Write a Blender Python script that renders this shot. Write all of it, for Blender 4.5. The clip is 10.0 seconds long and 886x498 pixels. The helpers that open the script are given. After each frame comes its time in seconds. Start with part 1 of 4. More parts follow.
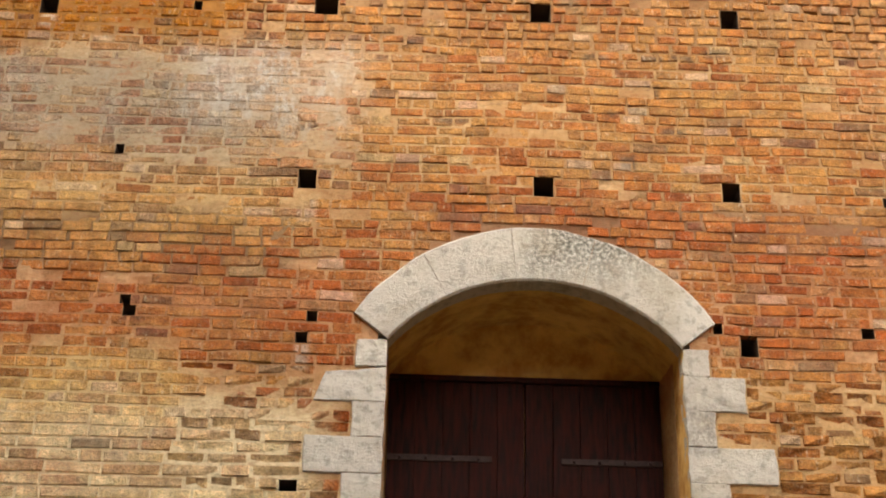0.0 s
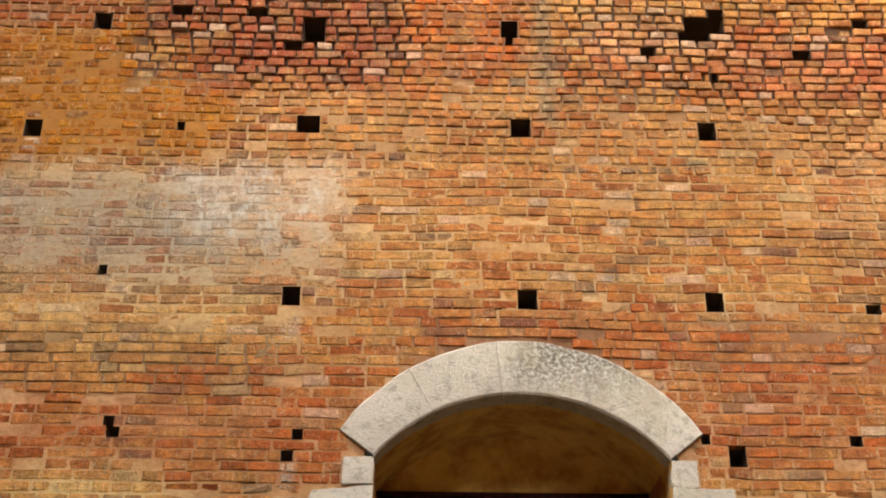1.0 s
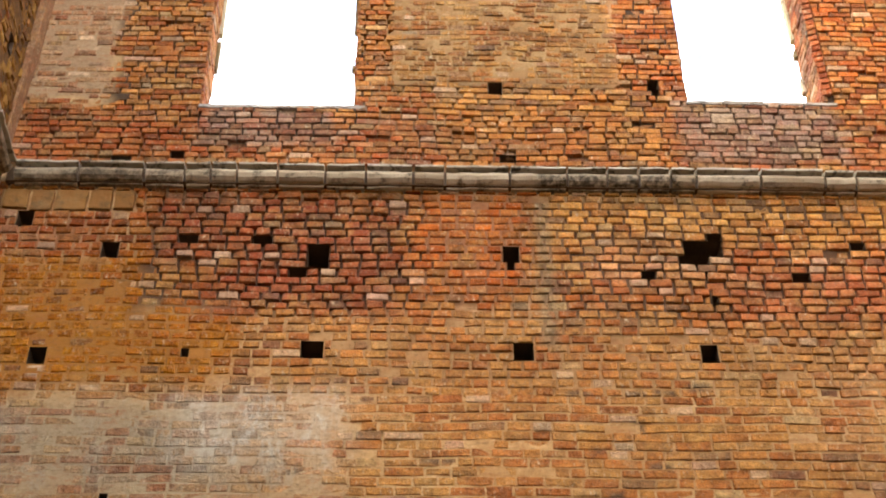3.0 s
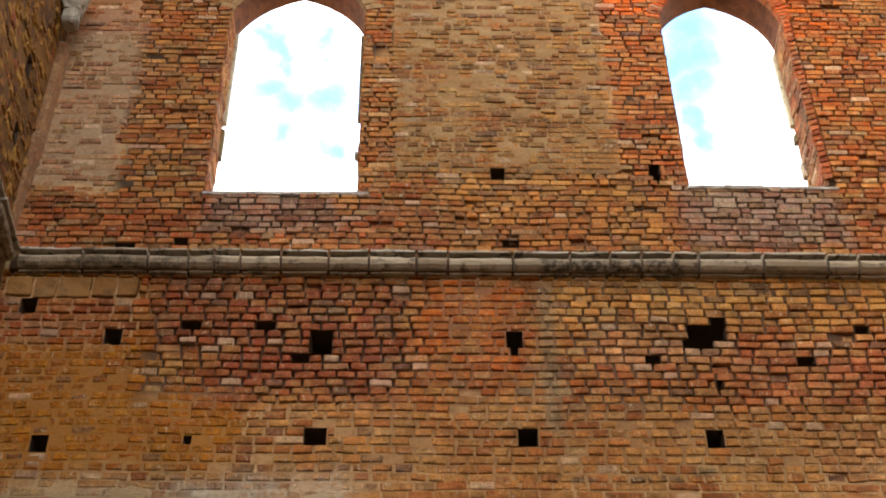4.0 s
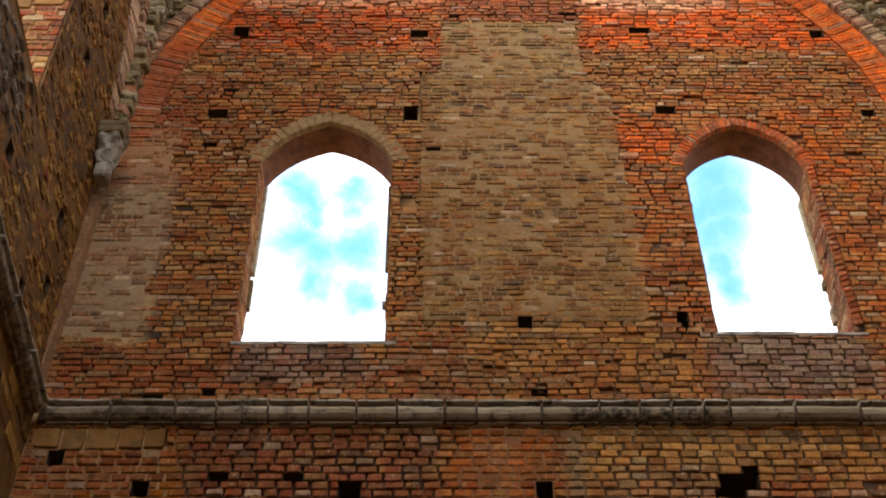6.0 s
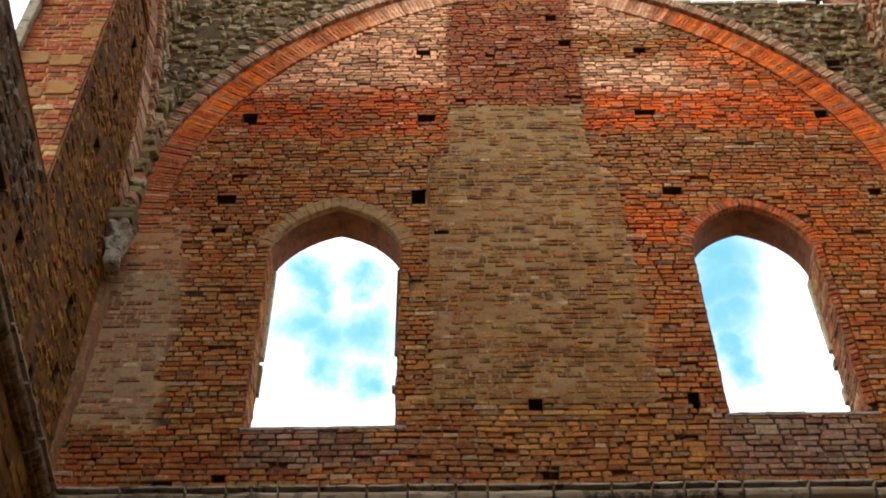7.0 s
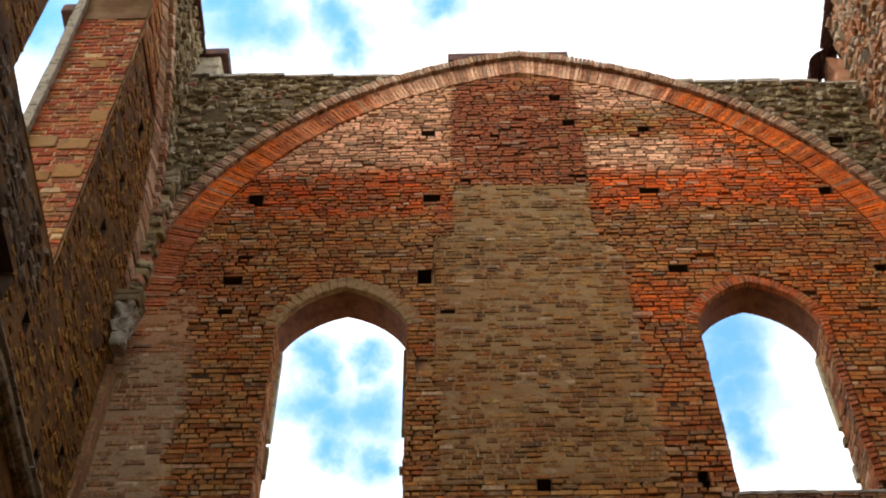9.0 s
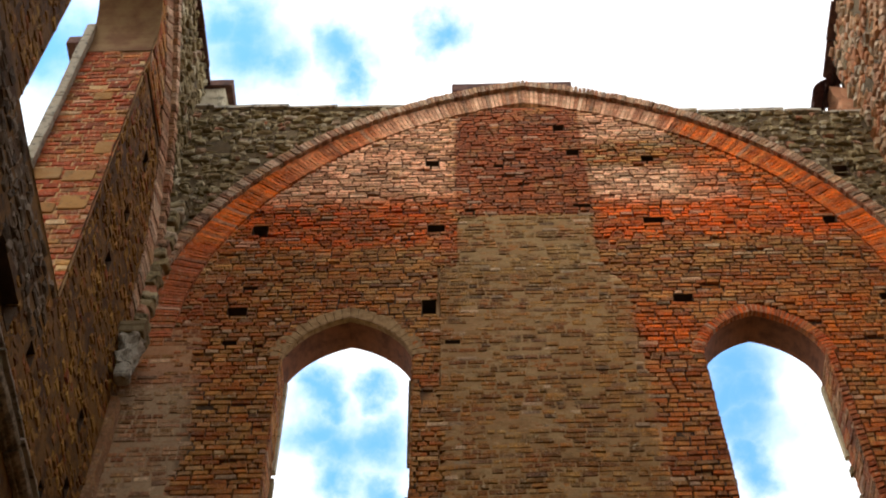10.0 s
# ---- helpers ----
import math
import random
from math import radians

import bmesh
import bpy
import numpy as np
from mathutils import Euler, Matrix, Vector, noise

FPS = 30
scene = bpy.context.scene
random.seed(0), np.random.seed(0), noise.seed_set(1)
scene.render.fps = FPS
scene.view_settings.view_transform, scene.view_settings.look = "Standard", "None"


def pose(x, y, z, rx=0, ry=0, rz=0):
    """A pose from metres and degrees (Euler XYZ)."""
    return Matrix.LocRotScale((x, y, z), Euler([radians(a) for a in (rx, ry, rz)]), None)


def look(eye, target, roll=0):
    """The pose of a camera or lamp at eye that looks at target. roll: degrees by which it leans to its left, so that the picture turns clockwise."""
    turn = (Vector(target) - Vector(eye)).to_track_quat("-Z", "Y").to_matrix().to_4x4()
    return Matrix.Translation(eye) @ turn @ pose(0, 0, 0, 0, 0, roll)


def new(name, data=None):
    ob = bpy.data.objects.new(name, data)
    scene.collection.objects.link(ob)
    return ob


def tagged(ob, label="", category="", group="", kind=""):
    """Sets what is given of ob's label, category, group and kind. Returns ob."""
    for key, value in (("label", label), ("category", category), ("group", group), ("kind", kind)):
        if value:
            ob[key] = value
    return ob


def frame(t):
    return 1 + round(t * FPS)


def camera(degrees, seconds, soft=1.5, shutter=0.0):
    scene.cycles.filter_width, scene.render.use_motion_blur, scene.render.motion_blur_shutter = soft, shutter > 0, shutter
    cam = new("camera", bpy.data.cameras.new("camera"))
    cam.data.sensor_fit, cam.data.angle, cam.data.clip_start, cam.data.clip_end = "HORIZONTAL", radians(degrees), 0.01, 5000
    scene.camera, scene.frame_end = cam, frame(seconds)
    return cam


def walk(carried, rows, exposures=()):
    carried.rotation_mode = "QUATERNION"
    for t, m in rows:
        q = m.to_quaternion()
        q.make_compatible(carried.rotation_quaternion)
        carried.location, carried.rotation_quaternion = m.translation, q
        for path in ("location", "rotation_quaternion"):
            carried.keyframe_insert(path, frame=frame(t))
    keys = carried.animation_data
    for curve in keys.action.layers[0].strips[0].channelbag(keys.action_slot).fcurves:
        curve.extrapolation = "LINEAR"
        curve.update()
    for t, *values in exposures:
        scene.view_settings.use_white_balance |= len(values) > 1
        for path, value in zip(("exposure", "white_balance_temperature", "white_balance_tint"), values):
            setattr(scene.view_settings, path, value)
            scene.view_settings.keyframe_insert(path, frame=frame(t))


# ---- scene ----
# ---- camera: a fixed standpoint on the floor of the roofless bay, tilting up ----
D, EYE = 7.5, 1.6
cam = camera(33.56, 10.0, soft=2.0)
ROWS = [  # seconds, yaw, pitch, lean to the right
    (0.0, -1.102, 27.287, -1.382),
    (0.5, -1.526, 29.781, -0.617),
    (1.0, -1.756, 31.762, -0.005),
    (1.5, -1.912, 33.687, 0.361),
    (2.0, -2.108, 35.980, 0.569),
    (2.5, -1.931, 38.467, 0.349),
    (3.0, -1.634, 40.498, 0.393),
    (4.5, -1.354, 45.187, 0.801),
    (5.0, -1.040, 46.428, 0.988),
    (5.5, -0.331, 47.924, 0.238),
    (7.0, 0.567, 52.863, 0.149),
    (7.5, 0.531, 53.993, 0.752),
    (8.0, 0.372, 54.657, 0.880),
    (8.5, 0.475, 55.303, 0.699),
    (9.0, 0.950, 55.966, 0.306),
    (9.5, 1.138, 56.544, 0.304),
    (10.0, 1.263, 57.142, 0.256),
]
EXPOSURES = [(0.0, 2.25), (2.0, 2.15), (3.0, 1.9), (3.2, 1.8), (4.3, 0.97), (4.5, 0.87), (5.5, 0.52), (7.0, 0.18), (8.0, 0.02), (10.0, -0.15)]
walk(cam, [(t, pose(0, 0, EYE, 90 + pitch, 0, yaw) @ pose(0, 0, 0, 0, 0, -lean)) for t, yaw, pitch, lean in ROWS], EXPOSURES)

# ---- world and sun ----
SUN_ELEVATION, SUN_AZIMUTH = 52, 232  # degrees; azimuth clockwise from +y


def N(tree, kind, **values):
    node = tree.nodes.new(kind)
    for key, value in values.items():
        if key in node.inputs:
            node.inputs[key].default_value = value
        else:
            setattr(node, key, value)
    return node


def mathn(tree, op, a, b=None, c=None, clamp=False):
    n = tree.nodes.new("ShaderNodeMath")
    n.operation, n.use_clamp = op, clamp
    for k, v in enumerate((a, b, c)):
        if v is None:
            continue
        if isinstance(v, (int, float)):
            n.inputs[k].default_value = v
        else:
            tree.links.new(v, n.inputs[k])
    return n.outputs[0]


def mixc(tree, fac, a, b, blend="MIX"):
    n = tree.nodes.new("ShaderNodeMix")
    n.data_type, n.blend_type = "RGBA", blend
    for k, v in ((0, fac), (6, a), (7, b)):
        if isinstance(v, (int, float)):
            n.inputs[k].default_value = v
        elif isinstance(v, tuple):
            n.inputs[k].default_value = (*v, 1)
        else:
            tree.links.new(v, n.inputs[k])
    return n.outputs[2]


def smooth(tree, value, lo, hi):
    n = tree.nodes.new("ShaderNodeMapRange")
    n.interpolation_type = "SMOOTHSTEP"
    tree.links.new(value, n.inputs[0])
    n.inputs[1].default_value, n.inputs[2].default_value = lo, hi
    return n.outputs[0]


def noisev(tree, vec, scale, detail=4, rough=0.55):
    n = tree.nodes.new("ShaderNodeTexNoise")
    n.inputs["Scale"].default_value, n.inputs["Detail"].default_value, n.inputs["Roughness"].default_value = scale, detail, rough
    if vec is not None:
        tree.links.new(vec, n.inputs["Vector"])
    return n


world = bpy.data.worlds.new("sky")
scene.world = world
world.use_nodes = True
wt = world.node_tree
wt.nodes.clear()
sky = N(wt, "ShaderNodeTexSky", sky_type="NISHITA", sun_disc=False)
sky.sun_elevation, sky.sun_rotation = radians(SUN_ELEVATION), radians(SUN_AZIMUTH)
wc = N(wt, "ShaderNodeTexCoord")
# gaps of blue between the clouds: direction and width of each
BLUES = [
    (-0.139, 0.418, 0.898, 0.030), (-0.124, 0.426, 0.896, 0.020), (-0.142, 0.404, 0.904, 0.026), (-0.156, 0.396, 0.905, 0.022),
    (-0.079, 0.422, 0.903, 0.020), (-0.072, 0.436, 0.897, 0.014), (-0.010, 0.418, 0.908, 0.016), (-0.260, 0.402, 0.878, 0.035),
    (-0.092, 0.620, 0.779, 0.016), (-0.099, 0.638, 0.764, 0.024), (-0.082, 0.645, 0.760, 0.026), (-0.059, 0.619, 0.783, 0.014),
    (-0.058, 0.643, 0.764, 0.022), (-0.085, 0.662, 0.745, 0.018), (-0.058, 0.672, 0.739, 0.018),
    (0.176, 0.602, 0.778, 0.030), (0.185, 0.616, 0.765, 0.026), (0.174, 0.617, 0.767, 0.030), (0.184, 0.634, 0.751, 0.032), (0.190, 0.650, 0.736, 0.018),
]
drift = noisev(wt, wc.outputs["Generated"], 26.0, 6, 0.6)
push = N(wt, "ShaderNodeVectorMath", operation="MULTIPLY_ADD")
off = N(wt, "ShaderNodeVectorMath", operation="SUBTRACT")
wt.links.new(drift.outputs["Color"], off.inputs[0])
off.inputs[1].default_value = (0.5, 0.5, 0.5)
wt.links.new(off.outputs[0], push.inputs[0])
push.inputs[1].default_value = (0.05, 0.06, 0.06)
wt.links.new(wc.outputs["Generated"], push.inputs[2])
gap = None
for gx, gy, gz, gr in BLUES:
    dist = N(wt, "ShaderNodeVectorMath", operation="DISTANCE")
    wt.links.new(push.outputs[0], dist.inputs[0])
    dist.inputs[1].default_value = (gx, gy, gz)
    g1 = mathn(wt, "MULTIPLY", smooth(wt, dist.outputs["Value"], gr * 2.1, gr * 0.1), 0.95)
    gap = g1 if gap is None else mathn(wt, "MAXIMUM", gap, g1)
# the rest of the sky: broken cloud with thinner places
thin = smooth(wt, noisev(wt, wc.outputs["Generated"], 3.2, 6, 0.5).outputs["Fac"], 0.40, 0.28)
gap = mathn(wt, "MAXIMUM", gap, mathn(wt, "MULTIPLY", thin, 0.6))
cloud_colour = (17.0, 17.2, 17.7)
blue = mixc(wt, 1.0, sky.outputs[0], (1.9, 4.2, 4.8), "MULTIPLY")
wbg = N(wt, "ShaderNodeBackground", Strength=0.11)
wt.links.new(mixc(wt, gap, cloud_colour, blue), wbg.inputs["Color"])
wo = N(wt, "ShaderNodeOutputWorld")
wt.links.new(wbg.outputs[0], wo.inputs[0])

sun = new("sun", bpy.data.lights.new("sun", "SUN"))
sun.data.energy, sun.data.angle, sun.data.color = 2.3, radians(22), (1.0, 0.89, 0.74)
az, el = radians(SUN_AZIMUTH), radians(SUN_ELEVATION)
sun.matrix_world = look((math.sin(az) * math.cos(el) * 40, math.cos(az) * math.cos(el) * 40, math.sin(el) * 40), (0, 0, 0))

# ---- materials ----


def material(name):
    m = bpy.data.materials.new(name)
    m.use_nodes = True
    t = m.node_tree
    bsdf = t.nodes["Principled BSDF"]
    bsdf.inputs["Roughness"].default_value = 0.9
    bsdf.inputs["Specular IOR Level"].default_value = 0.25
    geo = t.nodes.new("ShaderNodeNewGeometry")
    return m, t, bsdf, geo


def bump(t, bsdf, height, strength=0.5, distance=0.01):
    b = N(t, "ShaderNodeBump", Strength=strength, Distance=distance)
    t.links.new(height, b.inputs["Height"])
    t.links.new(b.outputs[0], bsdf.inputs["Normal"])


def ramp(t, fac, *stops):
    r = t.nodes.new("ShaderNodeValToRGB")
    e = r.color_ramp.elements
    e[0].position, e[0].color = stops[0][0], (*stops[0][1], 1)
    e[1].position, e[1].color = stops[-1][0], (*stops[-1][1], 1)
    for pos, col in stops[1:-1]:
        e.new(pos).color = (*col, 1)
    t.links.new(fac, r.inputs[0])
    return r.outputs[0]


def warped(t, geo, amount=0.5, scale=1.6):
    """World x and z, pushed about by noise, so that the borders of stains wander."""
    n = noisev(t, geo.outputs["Position"], scale, 5, 0.65)
    sub = N(t, "ShaderNodeVectorMath", operation="SUBTRACT")
    t.links.new(n.outputs["Color"], sub.inputs[0])
    sub.inputs[1].default_value = (0.5, 0.5, 0.5)
    mul = N(t, "ShaderNodeVectorMath", operation="MULTIPLY_ADD")
    t.links.new(sub.outputs[0], mul.inputs[0])
    mul.inputs[1].default_value = (amount * 2, amount * 2, amount * 1.4)
    t.links.new(geo.outputs["Position"], mul.inputs[2])
    s = N(t, "ShaderNodeSeparateXYZ")
    t.links.new(mul.outputs[0], s.inputs[0])
    return s.outputs[0], s.outputs[2]


def region(t, wx, wz, x0, x1, z0, z1, soft=0.25):
    dx = mathn(t, "SUBTRACT", mathn(t, "ABSOLUTE", mathn(t, "SUBTRACT", wx, (x0 + x1) / 2)), (x1 - x0) / 2)
    dz = mathn(t, "SUBTRACT", mathn(t, "ABSOLUTE", mathn(t, "SUBTRACT", wz, (z0 + z1) / 2)), (z1 - z0) / 2)
    return smooth(t, mathn(t, "MAXIMUM", dx, dz), soft, -soft)


def stacked(t, colour, geo, zones, amount=0.45, scale=1.6, vary=None):
    """Lay stains and repairs over a colour: (x0, x1, z0, z1, soft, strength, colour, blend); vary breaks them up."""
    wx, wz = warped(t, geo, amount, scale)
    for x0, x1, z0, z1, soft, strength, tint, blend in zones:
        f = mathn(t, "MULTIPLY", region(t, wx, wz, x0, x1, z0, z1, soft), strength)
        if vary is not None:
            f = mathn(t, "MULTIPLY", f, vary, clamp=True)
        colour = mixc(t, f, colour, tint, blend)
    return colour


# stains, repairs and clay beds of the end wall: ochre, limewash, dark red, orange ...
ZONES = [
    (-3.0, 4.5, 6.95, 8.52, 0.15, 0.25, (0.33, 0.13, 0.05), "MIX"),
    (-3.0, -0.5, 1.0, 4.50, 0.16, 0.95, (0.76, 0.62, 0.36), "MIX"),
    (-3.0, -1.3, 4.4, 4.80, 0.15, 0.65, (0.64, 0.44, 0.17), "MIX"),
    (1.7, 4.5, 3.0, 4.75, 0.25, 0.60, (0.52, 0.29, 0.11), "MIX"),
    (-3.0, 4.5, 4.80, 5.30, 0.25, 0.62, (0.42, 0.145, 0.06), "MIX"),
    (0.0, 4.5, 5.25, 5.80, 0.22, 0.55, (0.35, 0.115, 0.05), "MIX"),
    (-3.0, -0.7, 5.45, 5.98, 0.20, 0.65, (0.60, 0.39, 0.16), "MIX"),
    (-3.0, -0.40, 6.03, 6.74, 0.22, 0.80, (0.34, 0.275, 0.18), "MIX"),
    (-1.35, -0.45, 6.38, 6.76, 0.22, 0.65, (0.54, 0.48, 0.38), "MIX"),
    (-3.0, -1.15, 6.85, 7.50, 0.16, 0.97, (0.34, 0.135, 0.014), "MIX"),
    (-3.0, -1.75, 7.40, 7.92, 0.14, 0.97, (0.32, 0.125, 0.013), "MIX"),
    (-3.0, -2.0, 7.95, 8.30, 0.10, 0.60, (0.27, 0.085, 0.04), "MIX"),
    (-1.75, 0.0, 7.85, 8.5, 0.16, 0.85, (0.185, 0.05, 0.028), "MIX"),
    (-1.35, -0.1, 7.45, 7.90, 0.14, 0.82, (0.20, 0.053, 0.03), "MIX"),
    (0.05, 0.75, 7.6, 8.5, 0.18, 0.65, (0.42, 0.13, 0.045), "MIX"),
    (0.9, 4.3, 8.10, 8.5, 0.14, 0.60, (0.58, 0.34, 0.12), "MIX"),
    (2.1, 4.3, 7.45, 8.0, 0.16, 0.65, (0.40, 0.145, 0.078), "MIX"),
    (1.2, 2.1, 7.7, 8.1, 0.14, 0.60, (0.55, 0.29, 0.155), "MIX"),
    (-1.0, 4.3, 6.0, 7.4, 0.3, 0.50, (0.45, 0.245, 0.09), "MIX"),
    (2.6, 4.3, 6.4, 7.3, 0.25, 0.50, (0.50, 0.30, 0.15), "MIX"),
]
ZONES += [
    (-3.0, 4.5, 8.75, 9.3, 0.12, 0.60, (0.25, 0.075, 0.035), "MIX"),
    (0.2, 1.9, 8.8, 9.6, 0.15, 0.60, (0.40, 0.21, 0.07), "MIX"),
    (-1.55, -0.55, 8.95, 9.36, 0.07, 0.85, (0.19, 0.14, 0.11), "MIX"),
    (1.95, 3.1, 8.85, 9.46, 0.07, 0.85, (0.20, 0.15, 0.12), "MIX"),
    (-2.9, -2.2, 9.4, 11.5, 0.06, 0.85, (0.30, 0.205, 0.125), "MIX"),
    (-2.9, -2.2, 11.2, 12.0, 0.10, 0.70, (0.36, 0.15, 0.075), "MIX"),
    (-2.7, -2.0, 12.0, 12.9, 0.12, 0.60, (0.30, 0.08, 0.04), "MIX"),
]
ZONES += [
    (-2.1, -0.1, 9.6, 13.2, 0.3, 0.45, (0.29, 0.112, 0.038), "MIX"),
    (1.5, 4.3, 9.6, 13.0, 0.3, 0.48, (0.36, 0.105, 0.036), "MIX"),
    (1.50, 1.95, 11.55, 12.15, 0.08, 0.90, (0.66, 0.17, 0.055), "MIX"),
    (2.9, 3.5, 11.2, 12.3, 0.12, 0.55, (0.58, 0.16, 0.05), "MIX"),
    (-2.2, -0.05, 13.25, 14.2, 0.16, 0.75, (0.60, 0.125, 0.045), "MIX"),
    (1.3, 4.3, 13.3, 14.3, 0.16, 0.85, (0.80, 0.19, 0.07), "MIX"),
    (1.4, 3.2, 12.7, 13.3, 0.20, 0.35, (0.24, 0.13, 0.05), "MIX"),
    (-1.9, -0.05, 14.15, 15.9, 0.20, 0.90, (0.92, 0.56, 0.36), "MIX"),
    (1.3, 2.75, 14.05, 14.70, 0.12, 0.92, (0.98, 0.64, 0.42), "MIX"),
    (1.3, 2.2, 15.25, 15.9, 0.10, 0.85, (0.95, 0.58, 0.38), "MIX"),
    (2.3, 3.6, 14.2, 15.0, 0.16, 0.70, (0.82, 0.24, 0.09), "MIX"),
]


CRISP = [
    (-0.035, 1.285, 12.75, 13.80, 0.02, 0.80, (0.24, 0.15, 0.056), "MIX"),
    (-0.205, 1.36, 12.60, 12.90, 0.02, 0.78, (0.215, 0.125, 0.044), "MIX"),
    (-0.205, 1.51, 9.55, 12.62, 0.06, 0.70, (0.205, 0.110, 0.035), "MIX"),
    (-0.035, 1.30, 13.80, 16.2, 0.02, 0.85, (0.30, 0.095, 0.045), "MIX"),
    (-0.035, 1.30, 13.80, 14.45, 0.06, 0.40, (0.33, 0.12, 0.045), "MIX"),
    (0.84, 0.95, 7.2, 8.45, 0.04, 0.70, (0.24, 0.19, 0.11), "MIX"),
    (-2.37, -2.29, 6.93, 7.06, 0.03, 0.75, (0.62, 0.54, 0.42), "MIX"),
    (-0.69, -0.61, 5.62, 5.84, 0.03, 0.70, (0.60, 0.48, 0.33), "MIX"),
    (-0.66, -0.58, 4.70, 4.87, 0.03, 0.65, (0.60, 0.50, 0.38), "MIX"),
]
# single dark stones and soot marks: centre, width, height
for cx0, cz0, sw, sh in ((1.06, 6.84, 0.16, 0.05), (1.40, 6.84, 0.15, 0.05), (1.59, 6.85, 0.14, 0.05), (1.81, 6.89, 0.12, 0.06), (-0.11, 6.90, 0.1, 0.05), (-0.25, 6.78, 0.1, 0.05), (1.17, 6.42, 0.1, 0.04), (1.38, 6.59, 0.12, 0.08), (1.23, 6.08, 0.1, 0.1), (1.51, 6.31, 0.14, 0.05), (-1.58, 4.98, 0.12, 0.06), (0.18, 6.34, 0.2, 0.04), (-0.68, 6.25, 0.12, 0.06)):
    CRISP.append((cx0 - sw / 2, cx0 + sw / 2, cz0 - sh / 2, cz0 + sh / 2, 0.025, 0.75, (0.10, 0.075, 0.05), "MIX"))


# thin lime wash over bricks and joints alike
WASH = [
    (-3.0, -0.45, 6.08, 6.70, 0.24, 0.75, (0.36, 0.30, 0.21), "MIX"),
    (-1.40, -0.50, 6.40, 6.74, 0.24, 0.95, (0.60, 0.54, 0.44), "MIX"),
]


def streaks(t, pos):
    """Upright runs and patches, where a thin wash has held."""
    mp = N(t, "ShaderNodeMapping")
    mp.inputs["Scale"].default_value = (1.0, 1.0, 0.6)
    t.links.new(pos, mp.inputs["Vector"])
    a = smooth(t, noisev(t, mp.outputs[0], 11, 6, 0.72).outputs["Fac"], 0.44, 0.64)
    b = smooth(t, noisev(t, mp.outputs[0], 3.5, 4, 0.6).outputs["Fac"], 0.34, 0.56)
    return mathn(t, "MULTIPLY_ADD", mathn(t, "MULTIPLY", a, b), 0.9, 0.06)


def brick_material(name, stops, zones, mottling=0.6, crisp=()):
    m, t, bsdf, geo = material(name)
    pos = geo.outputs["Position"]
    info = N(t, "ShaderNodeObjectInfo")
    rnd = mathn(t, "FRACT", mathn(t, "ADD", geo.outputs["Random Per Island"], info.outputs["Random"]))
    base = ramp(t, rnd, *stops)
    rnd2 = mathn(t, "FRACT", mathn(t, "MULTIPLY", rnd, 17.31))
    rnd3 = mathn(t, "FRACT", mathn(t, "MULTIPLY", rnd, 53.7))
    col = stacked(t, base, geo, zones, 0.26, 1.9, mathn(t, "MULTIPLY_ADD", rnd2, 0.75, 0.55)) if zones else base
    # each brick keeps some of its own colour inside a stained stretch
    col = mixc(t, 0.16, col, base)
    if crisp:
        col = stacked(t, col, geo, crisp, 0.045, 6.0)
    # clay that changes over a few hand's widths, burnt and pale
    clay = noisev(t, pos, 3.4, 5, 0.7).outputs["Fac"]
    col = mixc(t, mathn(t, "MULTIPLY", smooth(t, clay, 0.50, 0.66), 0.40), col, (0.33, 0.10, 0.04))
    col = mixc(t, mathn(t, "MULTIPLY", smooth(t, clay, 0.47, 0.34), 0.33), col, (0.48, 0.31, 0.12))
    col = mixc(t, mathn(t, "MULTIPLY", mathn(t, "GREATER_THAN", rnd3, 0.965), 0.42), col, (0.58, 0.47, 0.33))
    col = mixc(t, mathn(t, "MULTIPLY", mathn(t, "LESS_THAN", rnd3, 0.04), 0.5), col, (0.12, 0.085, 0.06))
    value = N(t, "ShaderNodeHueSaturation", Hue=0.4945, Saturation=1.12)
    # the upper wall is harder fired and more mixed from brick to brick
    split = N(t, "ShaderNodeSeparateXYZ")
    t.links.new(pos, split.inputs[0])
    high = smooth(t, split.outputs[2], 6.6, 9.2)
    # worn faces: blotches inside each brick
    worn = noisev(t, pos, 17, 5, 0.75).outputs["Fac"]
    t.links.new(mathn(t, "ADD", mathn(t, "ADD", mathn(t, "MULTIPLY", rnd2, mathn(t, "MULTIPLY_ADD", high, 0.52, 0.24)), mathn(t, "MULTIPLY_ADD", high, -0.24, 0.53)), mathn(t, "MULTIPLY", smooth(t, worn, 0.30, 0.72), 0.75)), value.inputs["Value"])
    t.links.new(col, value.inputs["Color"])
    col = value.outputs[0]
    if crisp:
        col = stacked(t, col, geo, WASH, 0.4, 2.6, streaks(t, pos))
    # mortar smears, soot and lichen
    big = noisev(t, pos, 2.3, 6, 0.65).outputs["Fac"]
    fine = noisev(t, pos, 38, 5, 0.7).outputs["Fac"]
    smear = noisev(t, pos, 8.0, 7, 0.75).outputs["Fac"]
    col = mixc(t, mathn(t, "MULTIPLY", smooth(t, smear, 0.53, 0.66), mottling * 0.62), col, (0.43, 0.29, 0.15))
    col = mixc(t, mathn(t, "MULTIPLY", smooth(t, fine, 0.54, 0.70), mottling * 0.55), col, (0.46, 0.36, 0.24))
    col = mixc(t, mathn(t, "MULTIPLY", smooth(t, big, 0.54, 0.72), mottling * 0.6), col, (0.10, 0.068, 0.04))
    # upright flecks of lime left by the pointing
    fm = N(t, "ShaderNodeMapping")
    fm.inputs["Scale"].default_value = (1.0, 1.0, 0.42)
    t.links.new(pos, fm.inputs["Vector"])
